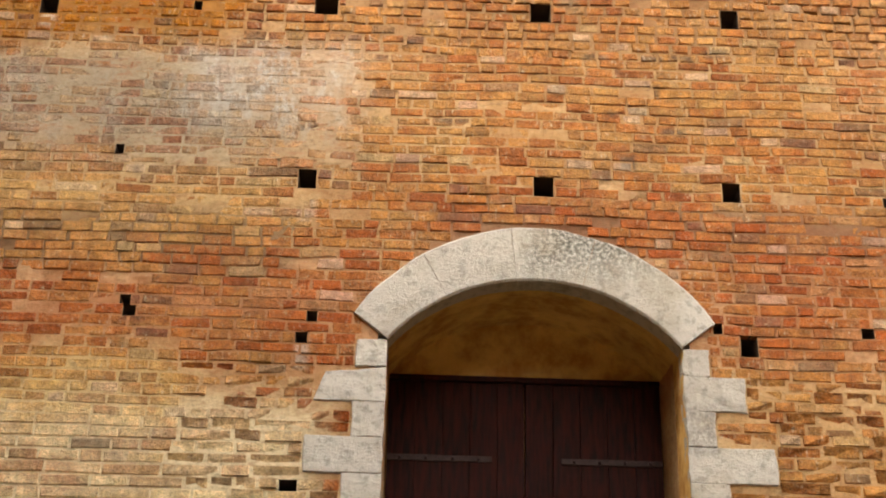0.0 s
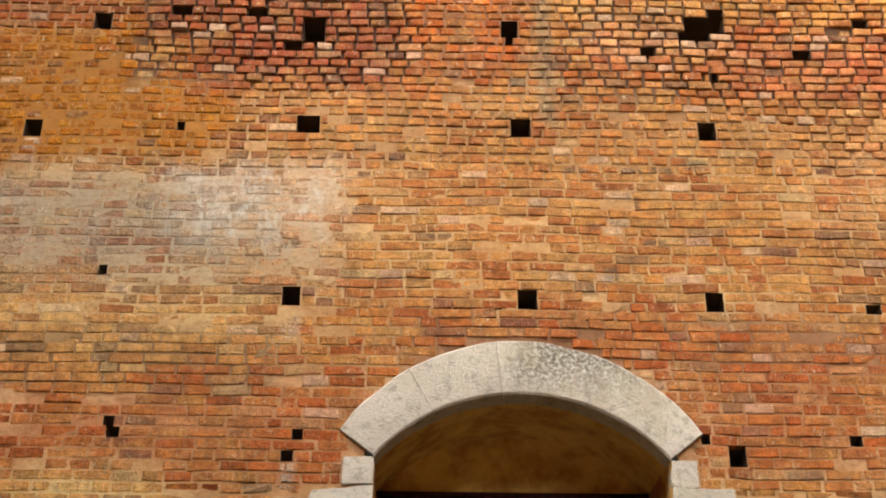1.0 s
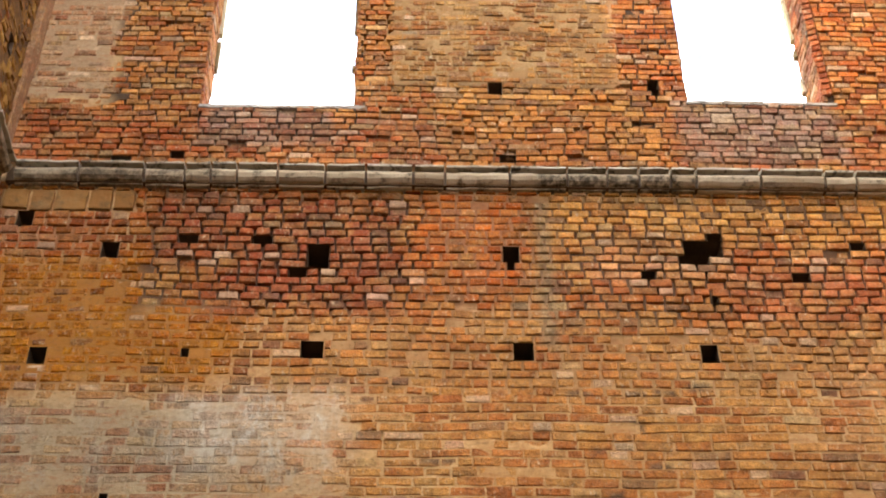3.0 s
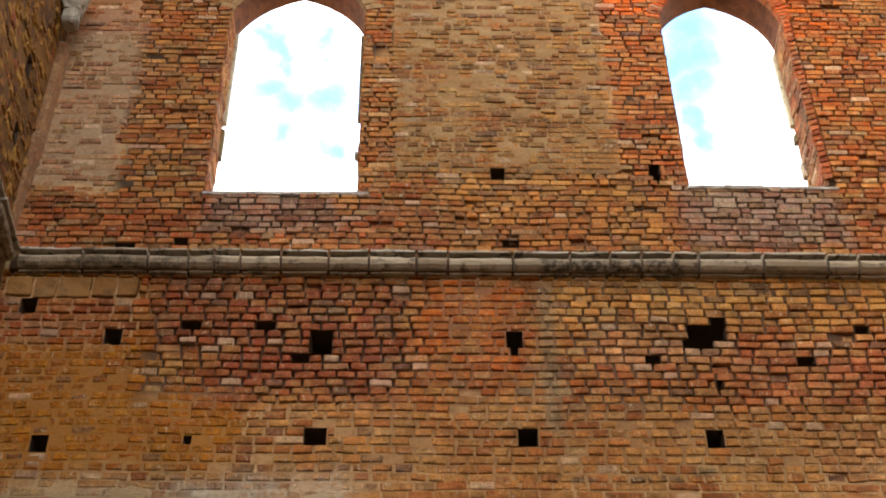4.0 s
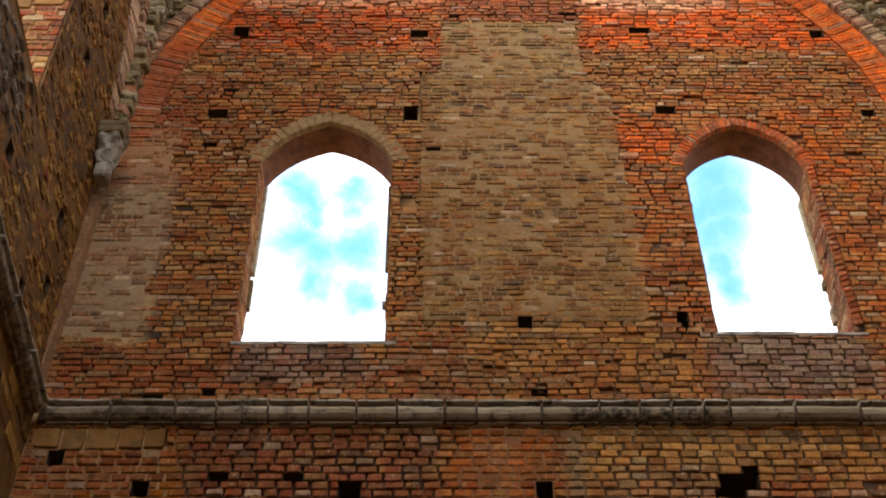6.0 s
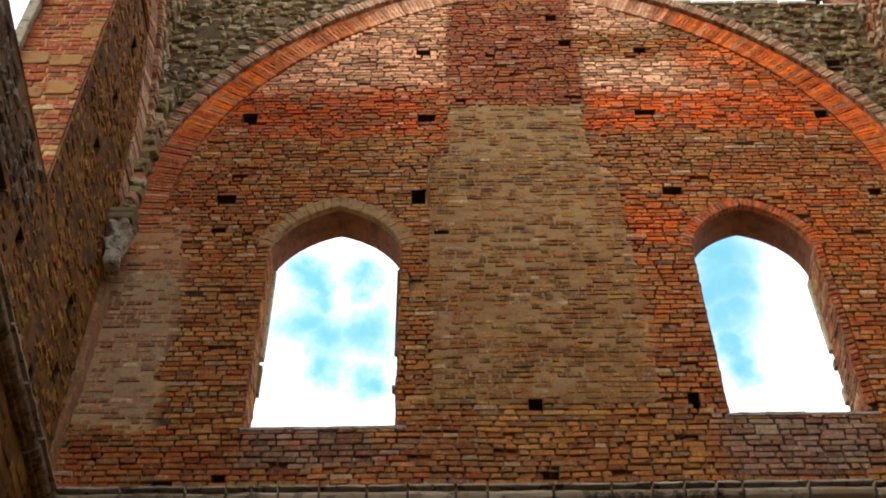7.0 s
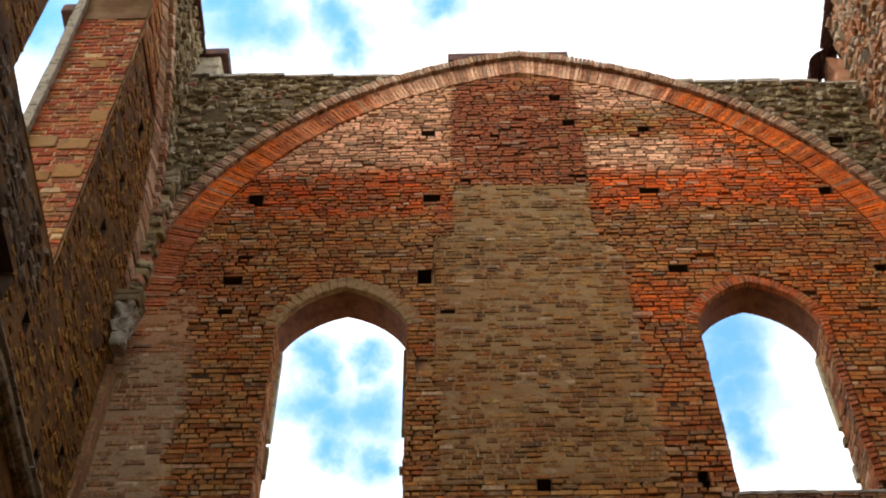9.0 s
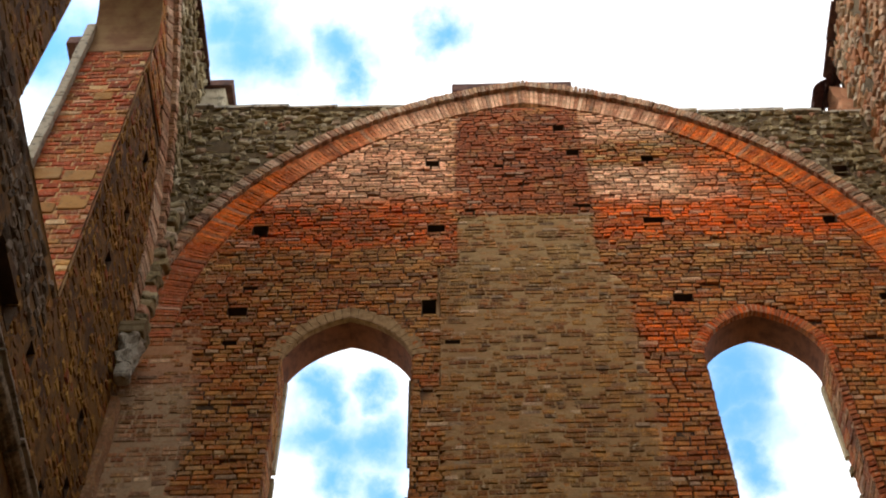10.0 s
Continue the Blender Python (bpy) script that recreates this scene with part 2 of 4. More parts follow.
    fleck = noisev(t, fm.outputs[0], 46, 3, 0.6).outputs["Fac"]
    col = mixc(t, mathn(t, "MULTIPLY", mathn(t, "MULTIPLY", smooth(t, fleck, 0.58, 0.68), smooth(t, smear, 0.42, 0.60)), mottling * 1.1), col, (0.62, 0.49, 0.31))
    grit = noisev(t, pos, 110, 4, 0.7).outputs["Fac"]
    col = mixc(t, mathn(t, "MULTIPLY", smooth(t, grit, 0.47, 0.72), 0.6), col, (0.055, 0.035, 0.022))
    t.links.new(col, bsdf.inputs["Base Color"])
    bump(t, bsdf, mathn(t, "ADD", mathn(t, "ADD", fine, worn), mathn(t, "MULTIPLY", grit, 0.5)), 0.9, 0.016)
    return m


def mortar_material(name, light, dark, zones, deep=(), crisp=()):
    m, t, bsdf, geo = material(name)
    pos = geo.outputs["Position"]
    big = noisev(t, pos, 2.6, 7, 0.7).outputs["Fac"]
    fine = noisev(t, pos, 30, 6, 0.75).outputs["Fac"]
    col = mixc(t, smooth(t, big, 0.38, 0.60), light, dark)
    if zones:
        col = stacked(t, col, geo, [(*z[:5], z[5] * 0.92, z[6], z[7]) for z in zones], 0.26, 1.9)
    if crisp:
        col = stacked(t, col, geo, crisp, 0.045, 6.0)
        col = stacked(t, col, geo, WASH, 0.4, 2.6, streaks(t, pos))
        # thin courses showing through a smeared face
        mp = N(t, "ShaderNodeMapping")
        mp.inputs["Scale"].default_value = (1.0, 1.0, 2.6)
        t.links.new(pos, mp.inputs["Vector"])
        bits = noisev(t, mp.outputs[0], 9, 6, 0.7)
        col = mixc(t, mathn(t, "MULTIPLY", smooth(t, bits.outputs["Fac"], 0.52, 0.66), 0.45), col, (0.34, 0.13, 0.045))
        col = mixc(t, mathn(t, "MULTIPLY", smooth(t, bits.outputs["Fac"], 0.44, 0.32), 0.50), col, (0.11, 0.08, 0.035))
        pale = noisev(t, mp.outputs[0], 19, 4, 0.65).outputs["Fac"]
        col = mixc(t, mathn(t, "MULTIPLY", smooth(t, pale, 0.62, 0.72), 0.4), col, (0.62, 0.50, 0.33))
    # earth where the joints have washed out, blackened to paint in the joints' shade
    if deep:
        col = stacked(t, col, geo, deep, 0.16, 2.2)
    col = mixc(t, mathn(t, "MULTIPLY", smooth(t, fine, 0.45, 0.70), 0.4), col, (0.13, 0.075, 0.03))
    t.links.new(col, bsdf.inputs["Base Color"])
    bump(t, bsdf, fine, 0.55, 0.014)
    return m


def stone_material(name, stops, spots=(0.06, 0.055, 0.045), spotted=0.6, scale=9, zones=(), earth=(0.30, 0.22, 0.12)):
    m, t, bsdf, geo = material(name)
    info = N(t, "ShaderNodeObjectInfo")
    rnd = mathn(t, "FRACT", mathn(t, "ADD", geo.outputs["Random Per Island"], info.outputs["Random"]))
    col = ramp(t, rnd, *stops)
    big = noisev(t, geo.outputs["Position"], 3.0, 6, 0.65).outputs["Fac"]
    fine = noisev(t, geo.outputs["Position"], scale * 3, 6, 0.7).outputs["Fac"]
    lichen = noisev(t, geo.outputs["Position"], scale, 7, 0.75).outputs["Fac"]
    if zones:
        # lichen grows thick here and lets the stone show in flecks
        grown = stacked(t, col, geo, zones, 0.2, 4.0)
        col = mixc(t, smooth(t, fine, 0.62, 0.42), col, grown)
    col = mixc(t, mathn(t, "MULTIPLY", smooth(t, lichen, 0.50, 0.64), spotted), col, spots)
    col = mixc(t, mathn(t, "MULTIPLY", smooth(t, big, 0.5, 0.7), 0.35), col, earth)
    t.links.new(col, bsdf.inputs["Base Color"])
    bump(t, bsdf, mathn(t, "ADD", fine, lichen), 0.7, 0.015)
    return m


def plain(name, colour, dark, rough=0.8, scale=20, stretch=(1, 1, 1)):
    m, t, bsdf, geo = material(name)
    mp = N(t, "ShaderNodeMapping")
    mp.inputs["Scale"].default_value = stretch
    t.links.new(geo.outputs["Position"], mp.inputs["Vector"])
    f = noisev(t, mp.outputs[0], scale, 6, 0.65).outputs["Fac"]
    t.links.new(mixc(t, smooth(t, f, 0.35, 0.7), colour, dark), bsdf.inputs["Base Color"])
    bsdf.inputs["Roughness"].default_value = rough
    bsdf.inputs["Specular IOR Level"].default_value = 0.12
    bump(t, bsdf, f, 0.4, 0.006)
    return m


BRICK_STOPS = [(0.0, (0.27, 0.09, 0.035)), (0.22, (0.37, 0.135, 0.05)), (0.45, (0.41, 0.20, 0.07)), (0.7, (0.44, 0.25, 0.095)), (0.9, (0.34, 0.17, 0.07)), (1.0, (0.50, 0.36, 0.18))]
M_BRICK = brick_material("old_brick", BRICK_STOPS, ZONES, 0.6, CRISP)
M_ARCH = brick_material("red_voussoir_brick", [(0.0, (0.62, 0.165, 0.06)), (0.5, (0.78, 0.235, 0.085)), (1.0, (0.70, 0.25, 0.10))], [(-0.9, 2.2, 15.1, 17.5, 0.12, 0.9, (0.84, 0.62, 0.42), "MIX"), (-1.8, -0.6, 14.5, 16.5, 0.2, 0.6, (0.66, 0.33, 0.18), "MIX"), (-3.2, -2.0, 10, 13.3, 0.3, 0.85, (0.30, 0.12, 0.07), "MIX")], 0.5)
M_JAMB = brick_material("brown_jamb_brick", [(0.0, (0.25, 0.085, 0.04)), (0.5, (0.28, 0.125, 0.055)), (1.0, (0.24, 0.145, 0.08))], [], 0.6)
M_JAMB_SIDE = brick_material("mixed_jamb_brick", [(0.0, (0.25, 0.065, 0.032)), (0.5, (0.35, 0.105, 0.05)), (0.8, (0.30, 0.13, 0.055)), (1.0, (0.38, 0.23, 0.09))], [], 0.75)
M_RIM = brick_material("weathered_edge_brick", [(0.0, (0.34, 0.18, 0.105)), (0.5, (0.44, 0.28, 0.175)), (1.0, (0.58, 0.44, 0.31))], [], 0.8)
# the second list of zones puts the shade of deep joints into the mortar colour
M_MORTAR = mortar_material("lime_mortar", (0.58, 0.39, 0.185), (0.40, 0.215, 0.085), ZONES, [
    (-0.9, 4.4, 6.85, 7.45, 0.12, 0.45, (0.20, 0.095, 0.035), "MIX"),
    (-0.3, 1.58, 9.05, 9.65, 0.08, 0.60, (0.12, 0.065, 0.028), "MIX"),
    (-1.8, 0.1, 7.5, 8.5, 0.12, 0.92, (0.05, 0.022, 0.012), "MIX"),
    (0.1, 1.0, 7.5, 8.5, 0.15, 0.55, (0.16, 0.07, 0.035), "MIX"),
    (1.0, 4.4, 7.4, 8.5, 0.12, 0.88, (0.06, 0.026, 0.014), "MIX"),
    (-3.0, -0.7, 5.30, 5.65, 0.12, 0.65, (0.11, 0.05, 0.025), "MIX"),
    (0.0, 4.4, 5.45, 5.80, 0.12, 0.55, (0.14, 0.06, 0.03), "MIX"),
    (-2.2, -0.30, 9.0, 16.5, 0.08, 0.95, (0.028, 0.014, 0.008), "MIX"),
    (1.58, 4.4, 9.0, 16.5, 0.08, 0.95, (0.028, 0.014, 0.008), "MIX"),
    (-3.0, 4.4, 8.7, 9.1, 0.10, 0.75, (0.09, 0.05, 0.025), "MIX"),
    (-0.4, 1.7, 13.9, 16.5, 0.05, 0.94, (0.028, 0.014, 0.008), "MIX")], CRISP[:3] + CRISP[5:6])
M_ARCH_BED = mortar_material("reddened_mortar", (0.60, 0.30, 0.15), (0.36, 0.13, 0.055), [])
# darkened core colour: paints in the shade of beam holes and course gaps
M_DARK = mortar_material("shade_dark_core", (0.10, 0.06, 0.035), (0.07, 0.045, 0.03), [])
M_WHITE = stone_material("pale_travertine", [(0.0, (0.47, 0.41, 0.32)), (1.0, (0.56, 0.50, 0.40))], (0.20, 0.175, 0.13), 0.55, 16, [(0.66, 1.34, 5.36, 5.72, 0.24, 1.0, (0.075, 0.07, 0.05), "MIX"), (1.45, 1.7, 4.3, 4.6, 0.06, 0.5, (0.15, 0.13, 0.11), "MIX")])
M_COURSE = stone_material("weathered_sandstone", [(0.0, (0.36, 0.31, 0.23)), (1.0, (0.52, 0.47, 0.38))], (0.05, 0.042, 0.032), 0.92, 9)
M_ROLL = stone_material("stained_course_stone", [(0.0, (0.29, 0.22, 0.14)), (1.0, (0.44, 0.36, 0.25))], (0.05, 0.04, 0.028), 0.9, 7, [(0.9, 1.9, 8.5, 8.63, 0.05, 0.9, (0.03, 0.025, 0.018), "MIX"), (-3.0, -1.6, 8.5, 8.62, 0.05, 0.7, (0.05, 0.04, 0.025), "MIX")])
M_RUBBLE = stone_material("grey_rubble", [(0.0, (0.15, 0.105, 0.05)), (0.45, (0.29, 0.225, 0.11)), (0.75, (0.42, 0.345, 0.20)), (0.9, (0.48, 0.42, 0.30)), (1.0, (0.34, 0.12, 0.055))], (0.03, 0.026, 0.014), 0.8, 8)
M_SILL = stone_material("lichened_sill_stone", [(0.0, (0.30, 0.26, 0.22)), (1.0, (0.48, 0.43, 0.38))], (0.06, 0.05, 0.045), 0.7, 14)
M_RUBBLE_WARM = stone_material("warm_rubble", [(0.0, (0.42, 0.18, 0.08)), (0.35, (0.50, 0.30, 0.16)), (0.6, (0.46, 0.38, 0.27)), (0.8, (0.50, 0.20, 0.09)), (1.0, (0.30, 0.24, 0.17))], (0.07, 0.05, 0.035), 0.5, 7)
M_TAN = stone_material("golden_rubble", [(0.0, (0.10, 0.035, 0.006)), (0.25, (0.23, 0.105, 0.012)), (0.5, (0.13, 0.052, 0.008)), (0.8, (0.33, 0.175, 0.03)), (1.0, (0.20, 0.045, 0.012))], (0.035, 0.016, 0.006), 0.8, 5, earth=(0.26, 0.12, 0.015))
M_WEATHERED = stone_material("weathered_grey_stone", [(0.0, (0.055, 0.034, 0.018)), (0.5, (0.12, 0.08, 0.045)), (0.85, (0.27, 0.21, 0.15)), (1.0, (0.08, 0.048, 0.024))], (0.03, 0.02, 0.012), 0.85, 9, earth=(0.12, 0.07, 0.03))


M_OCHRE = stone_material("ochre_block", [(0.0, (0.24, 0.11, 0.028)), (1.0, (0.32, 0.16, 0.042))], (0.12, 0.07, 0.025), 0.75, 9)
M_WOOD = plain("dark_red_door_wood", (0.034, 0.0060, 0.0028), (0.006, 0.003, 0.002), 0.75, 16, (3, 3, 0.3))
M_IRON = plain("rusty_iron", (0.05, 0.028, 0.022), (0.025, 0.016, 0.013), 0.6, 40)
M_PLASTER = plain("ochre_plaster", (0.74, 0.47, 0.15), (0.42, 0.20, 0.05), 0.9, 5)
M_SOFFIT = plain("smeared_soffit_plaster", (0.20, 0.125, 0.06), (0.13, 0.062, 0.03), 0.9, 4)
M_CAPITAL = stone_material("worn_capital_stone", [(0.0, (0.30, 0.26, 0.20)), (1.0, (0.36, 0.32, 0.25))], (0.05, 0.04, 0.03), 0.8, 14)
M_SHAFT = plain("brown_plastered_brick", (0.17, 0.085, 0.05), (0.09, 0.05, 0.03), 0.9, 14)
M_RENDER = plain("brown_reveal_plaster", (0.20, 0.075, 0.035), (0.10, 0.04, 0.022), 0.9, 9)
M_HALO = plain("tan_arch_plaster", (0.34, 0.215, 0.10), (0.19, 0.105, 0.045), 0.9, 14)
M_HEAD = brick_material("orange_head_brick", [(0.0, (0.44, 0.11, 0.045)), (0.5, (0.52, 0.15, 0.06)), (1.0, (0.42, 0.15, 0.07))], [(1.8, 3.3, 9.3, 11.35, 0.2, 0.7, (0.27, 0.115, 0.055), "MIX")], 0.6)
M_TILE = plain("dark_roof_tile", (0.13, 0.065, 0.05), (0.055, 0.032, 0.03), 0.85, 12)
M_GRASS = plain("trodden_pale_earth", (0.27, 0.22, 0.14), (0.17, 0.15, 0.08), 0.95, 6)

# ---- geometry helpers ----


def mesh_object(name, verts, faces, mat, parent=None, label="", smooth_shade=False):
    me = bpy.data.meshes.new(name)
    me.from_pydata([tuple(v) for v in verts], [], faces)
    me.materials.append(mat)
    if smooth_shade:
        me.shade_smooth()
    ob = new(name, me)
    if parent is not None:
        ob.parent = parent
    return tagged(ob, label) if label else ob


def part(name, bm, mat, parent, label=""):
    me = bpy.data.meshes.new(name)
    bmesh.ops.recalc_face_normals(bm, faces=bm.faces)
    bm.to_mesh(me)
    bm.free()
    me.materials.append(mat)
    ob = new(name, me)
    ob.parent = parent
    return tagged(ob, label) if label else ob


def box_bm(x0, x1, y0, y1, z0, z1, bevel=0.0, bm=None):
    bm = bm or bmesh.new()
    made = bmesh.ops.create_cube(bm, size=1, matrix=Matrix.Translation(((x0 + x1) / 2, (y0 + y1) / 2, (z0 + z1) / 2)) @ Matrix.Diagonal((x1 - x0, y1 - y0, z1 - z0, 1)))
    if bevel:
        es = list({e for v in made["verts"] for e in v.link_edges})
        bmesh.ops.bevel(bm, geom=es, offset=bevel, segments=2, affect="EDGES", profile=0.6)
    return bm


def rough_up(bm, amount, scale=6.0, cuts=0):
    if cuts:
        bmesh.ops.subdivide_edges(bm, edges=bm.edges[:], cuts=cuts, use_grid_fill=True)
    for v in bm.verts:
        v.co += amount * (noise.noise_vector(v.co * scale) + 0.5 * noise.noise_vector(v.co * scale * 2.7))
    return bm


# walls carry local coordinates: u along the wall, z up, out = towards the bay
def on_back(u, out, z):
    return (u, D - out, z)


X_LEFT, X_RIGHT = -2.85, 4.35


def on_left(u, out, z):
    return (X_LEFT + out, u, z)


def on_right(u, out, z):
    return (X_RIGHT - out, u, z)


class Pieces:
    """Collects many small blocks, each a rounded front on straight sides, for one joined mesh."""

    def __init__(self, place):
        self.place, self.verts, self.faces = place, [], []

    def quad(self, corners, out, depth, inset, rnd, wild=0.0):
        """Block on four (u, z) corners in order; out: how far its face stands proud; depth: how far its sides go in."""
        if wild:
            corners = [(u + rnd.uniform(-wild, wild), z + rnd.uniform(-wild, wild)) for u, z in corners]
        cu, cz = sum(c[0] for c in corners) / 4, sum(c[1] for c in corners) / 4
        i = len(self.verts)
        w = max(1e-4, math.hypot(corners[1][0] - corners[0][0], corners[1][1] - corners[0][1]))
        h = max(1e-4, math.hypot(corners[3][0] - corners[0][0], corners[3][1] - corners[0][1]))
        for ring, (ins, o) in enumerate(((0, -depth), (0, out - inset * 0.7), (inset, out))):
            for u, z in corners:
                du, dz = cu - u, cz - z
                j = inset * 0.5
                self.verts.append(self.place(u + du / w * 2 * ins + rnd.uniform(-j, j), o + (rnd.uniform(-j, j) if ring else 0), z + dz / h * 2 * ins + rnd.uniform(-j, j)))
        for a in (0, 4):
            for k in range(4):
                n = (k + 1) % 4
                self.faces.append((i + a + k, i + a + n, i + a + 4 + n, i + a + 4 + k))
        self.faces.append((i + 8, i + 9, i + 10, i + 11))

    def make_each(self, name, mat, parent):
        """One object for each block."""
        for i in range(0, len(self.verts), 12):
            vs = [Vector(v) for v in self.verts[i:i + 12]]
            c = sum(vs, Vector()) / 12
            fs = [tuple(j - i for j in f) for f in self.faces[i // 12 * 9:i // 12 * 9 + 9]]
            mesh_object(name, [v - c for v in vs], fs, mat, parent).location = c

    def make(self, name, mat, parent):
        ob = mesh_object(name, self.verts, self.faces, mat, parent)
        return tagged(ob, kind="stuff")


class Opening:
    """A hole in a wall: a rectangle, with an arched head when rise is given (pointed when sharp > 0)."""

    def __init__(self, u0, u1, z0, z1, rise=0.0, sharp=0.0):
        self.u0, self.u1, self.z0, self.z1, self.rise, self.sharp = u0, u1, z0, z1, rise, sharp
        if rise:
            half = (u1 - u0) / 2
            # each flank is an arc through the springing and the crown; sharp moves its centre past the axis
            self.mid, self.half = (u0 + u1) / 2, half
            c = sharp * half
            self.cu, self.cz = c, z1 + (rise * rise - half * half - 2 * c * half) / (2 * rise) if rise else z1
            self.r = math.hypot(half + c, z1 - self.cz)

    def top(self):
        return self.z1 + self.rise

    def span(self, z):
        """The blocked stretch of the wall at height z."""
        if z < self.z0 or z > self.top():
            return None
        if z <= self.z1:
            return (self.u0, self.u1)
        q = self.r ** 2 - (z - self.cz) ** 2
        if q <= 0:
            return None
        e = math.sqrt(q) - self.cu
        return (self.mid - e, self.mid + e) if e > 0 else None

    def arc(self, n, grow=0.0):
        """Points (u, z, angle of the outward direction) of the head, from left springing to right."""
        r = self.r + grow
        a0 = math.atan2(self.z1 - self.cz, -(self.half + self.cu)) % (2 * math.pi)
        a1 = math.acos(max(-1.0, min(1.0, -self.cu / r)))
        left = []
        for k in range(n + 1):
            a = a0 + (a1 - a0) * k / n
            left.append((self.mid + self.cu + r * math.cos(a), self.cz + r * math.sin(a), a))
        right = [(2 * self.mid - u, z, math.pi - a) for u, z, a in reversed(left)]
        return left, right


def free_spans(z0, z1, u0, u1, openings):
    blocked = []
    for o in openings:
        for z in (z0, (z0 + z1) / 2, z1):
            s = o.span(z)
            if s:
                blocked.append(s)
    blocked.sort()
    spans, at = [], u0
    for b0, b1 in blocked:
        if b0 > at:
            spans.append((at, min(b0, u1)))
        at = max(at, b1)
    if at < u1:
        spans.append((at, u1))
    return [s for s in spans if s[1] - s[0] > 0.03]


def lay(pieces, u0, u1, z0, z1, openings, course, length, rnd, joint=0.010, proud=0.012, rag=0.006, depth=0.05, limit=None, keep=None, inset=0.007, wild=0.003, lost=0.05, sizes=(1, 1, 1, 0.55, 0.8, 1.15)):
    """Brick courses over a stretch of wall, broken by its openings."""
    rows = max(1, round((z1 - z0) / course))
    h = (z1 - z0) / rows
    for r in range(rows):
        a, b = z0 + r * h, z0 + (r + 1) * h
        lift = 0.012 * math.sin(r * 0.7)
        for s0, s1 in free_spans(a, b, u0, u1, openings):
            at = s0
            first = rnd.uniform(0.4, 1.0)
            while at < s1 - 0.02:
                step = length * rnd.choice(sizes) * rnd.uniform(0.92, 1.08) * first
                first = 1.0
                end = at + step
                if s1 - end < length * 0.35:
                    end = s1
                if not (limit and limit((at + end) / 2, (a + b) / 2)):
                    j = joint * rnd.uniform(0.5, 1.2) / 2
                    js = joint * rnd.uniform(0.8, 1.6) / 2
                    w = [0.018 * noise.noise((uu * 0.9, r * 0.13, z0)) + 0.006 * noise.noise((uu * 3.1, r * 0.45, z0)) for uu in (at, end)]
                    cs = [(at + js, a + j + w[0]), (end - js, a + j + w[1]), (end - js, b - j + w[1] + rnd.uniform(-wild, wild)), (at + js, b - j + w[0] + rnd.uniform(-wild, wild))]
                    out = proud + rnd.uniform(-rag, rag) + (rnd.uniform(-0.03, 0.0) if rnd.random() < lost else 0)
                    if keep is not None and keep((at + end) / 2, (a + b) / 2):
                        SINGLE.append((cs, out))
                    else:
                        pieces.quad(cs, out, depth, inset, rnd, wild)
                at = end


SINGLE = []


def backing(name, place, u0, u1, z0, z1, openings, recess, mat, parent, step=0.06):
    """The mortar between the pieces: a sheet whose depth wanders, open where the openings are."""
    def lines(lo, hi, extra):
        ls = [lo + (hi - lo) * k / max(1, round((hi - lo) / step)) for k in range(max(1, round((hi - lo) / step)) + 1)]
        for e in extra:
            if lo < e < hi:
                ls = [v for v in ls if abs(v - e) > step * 0.3] + [e]
        return sorted(ls)
    us = lines(u0, u1, [e for o in openings for e in (o.u0, o.u1)])
    zs = lines(z0, z1, [e for o in openings for e in (o.z0, o.z1)])
    verts = [place(u, -recess(u, z), z) for z in zs for u in us]
    faces = []
    for i in range(len(zs) - 1):
        zc = (zs[i] + zs[i + 1]) / 2
        spans = [s for s in (o.span(zc) for o in openings) if s]
        for k in range(len(us) - 1):
            uc = (us[k] + us[k + 1]) / 2
            if any(s[0] < uc < s[1] for s in spans):
                continue
            j = i * len(us) + k
            faces.append((j, j + 1, j + len(us) + 1, j + len(us)))
    return mesh_object(name, verts, faces, mat, parent)


def pocket(place, o, deep, mat, parent, name="putlog_hole"):
    """The sides and the end of a beam hole."""
    c = [(o.u0, o.z0), (o.u1, o.z0), (o.u1, o.z1), (o.u0, o.z1)]
    vs = [place(u, 0.0, z) for u, z in c] + [place(u, -deep, z) for u, z in c]
    fs = [(k, (k + 1) % 4, (k + 1) % 4 + 4, k + 4) for k in range(4)] + [(4, 5, 6, 7)]
    return mesh_object(name, vs, fs, mat, parent)

# ---- the end wall ----
wall_back = tagged(new("wall_north"), "tall ruined brick end wall with two lancets and a stone doorway", "wall", kind="structure")
wall_left = tagged(new("wall_west"), "golden rubble side wall with a tall lancet opening", "wall", kind="structure")
wall_right = tagged(new("wall_east"), "broken rubble and brick side wall open to the sky", "wall", kind="structure")

DOOR = Opening(-0.15, 1.49, 0.0, 4.89, 0.39, 0.0)
LANCET_L = Opening(-1.545, -0.43, 9.37, 11.57, 0.57, 0.45)
LANCET_R = Opening(2.03, 3.05, 9.47, 11.50, 0.60, 0.42)
VAULT = Opening(-2.53, 3.97, 11.9, 11.9, 4.26, 0.34)   # the wall arch of the lost vault: its inner edge
RING, RIM = 0.30, 0.13


COURSES = ((0.0, 4.40, 66), (4.40, 6.82, 37), (6.82, 8.58, 26), (8.78, 12.0, 56), (12.0, 16.05, 74))  # from, to, how many


def hole(u, z, w=0.11, h=0.10):
    """A beam hole or a lost brick, as high as a whole number of courses."""
    for lo, hi, count in COURSES:
        if lo < z < hi:
            step = (hi - lo) / count
            rows = max(1, round(h / step))
            z0 = lo + round((z - lo - rows * step / 2) / step) * step
            return Opening(u - w / 2, u + w / 2, z0 + 0.002, z0 + rows * step - 0.002)
    return Opening(u - w / 2, u + w / 2, z - h / 2, z + h / 2)


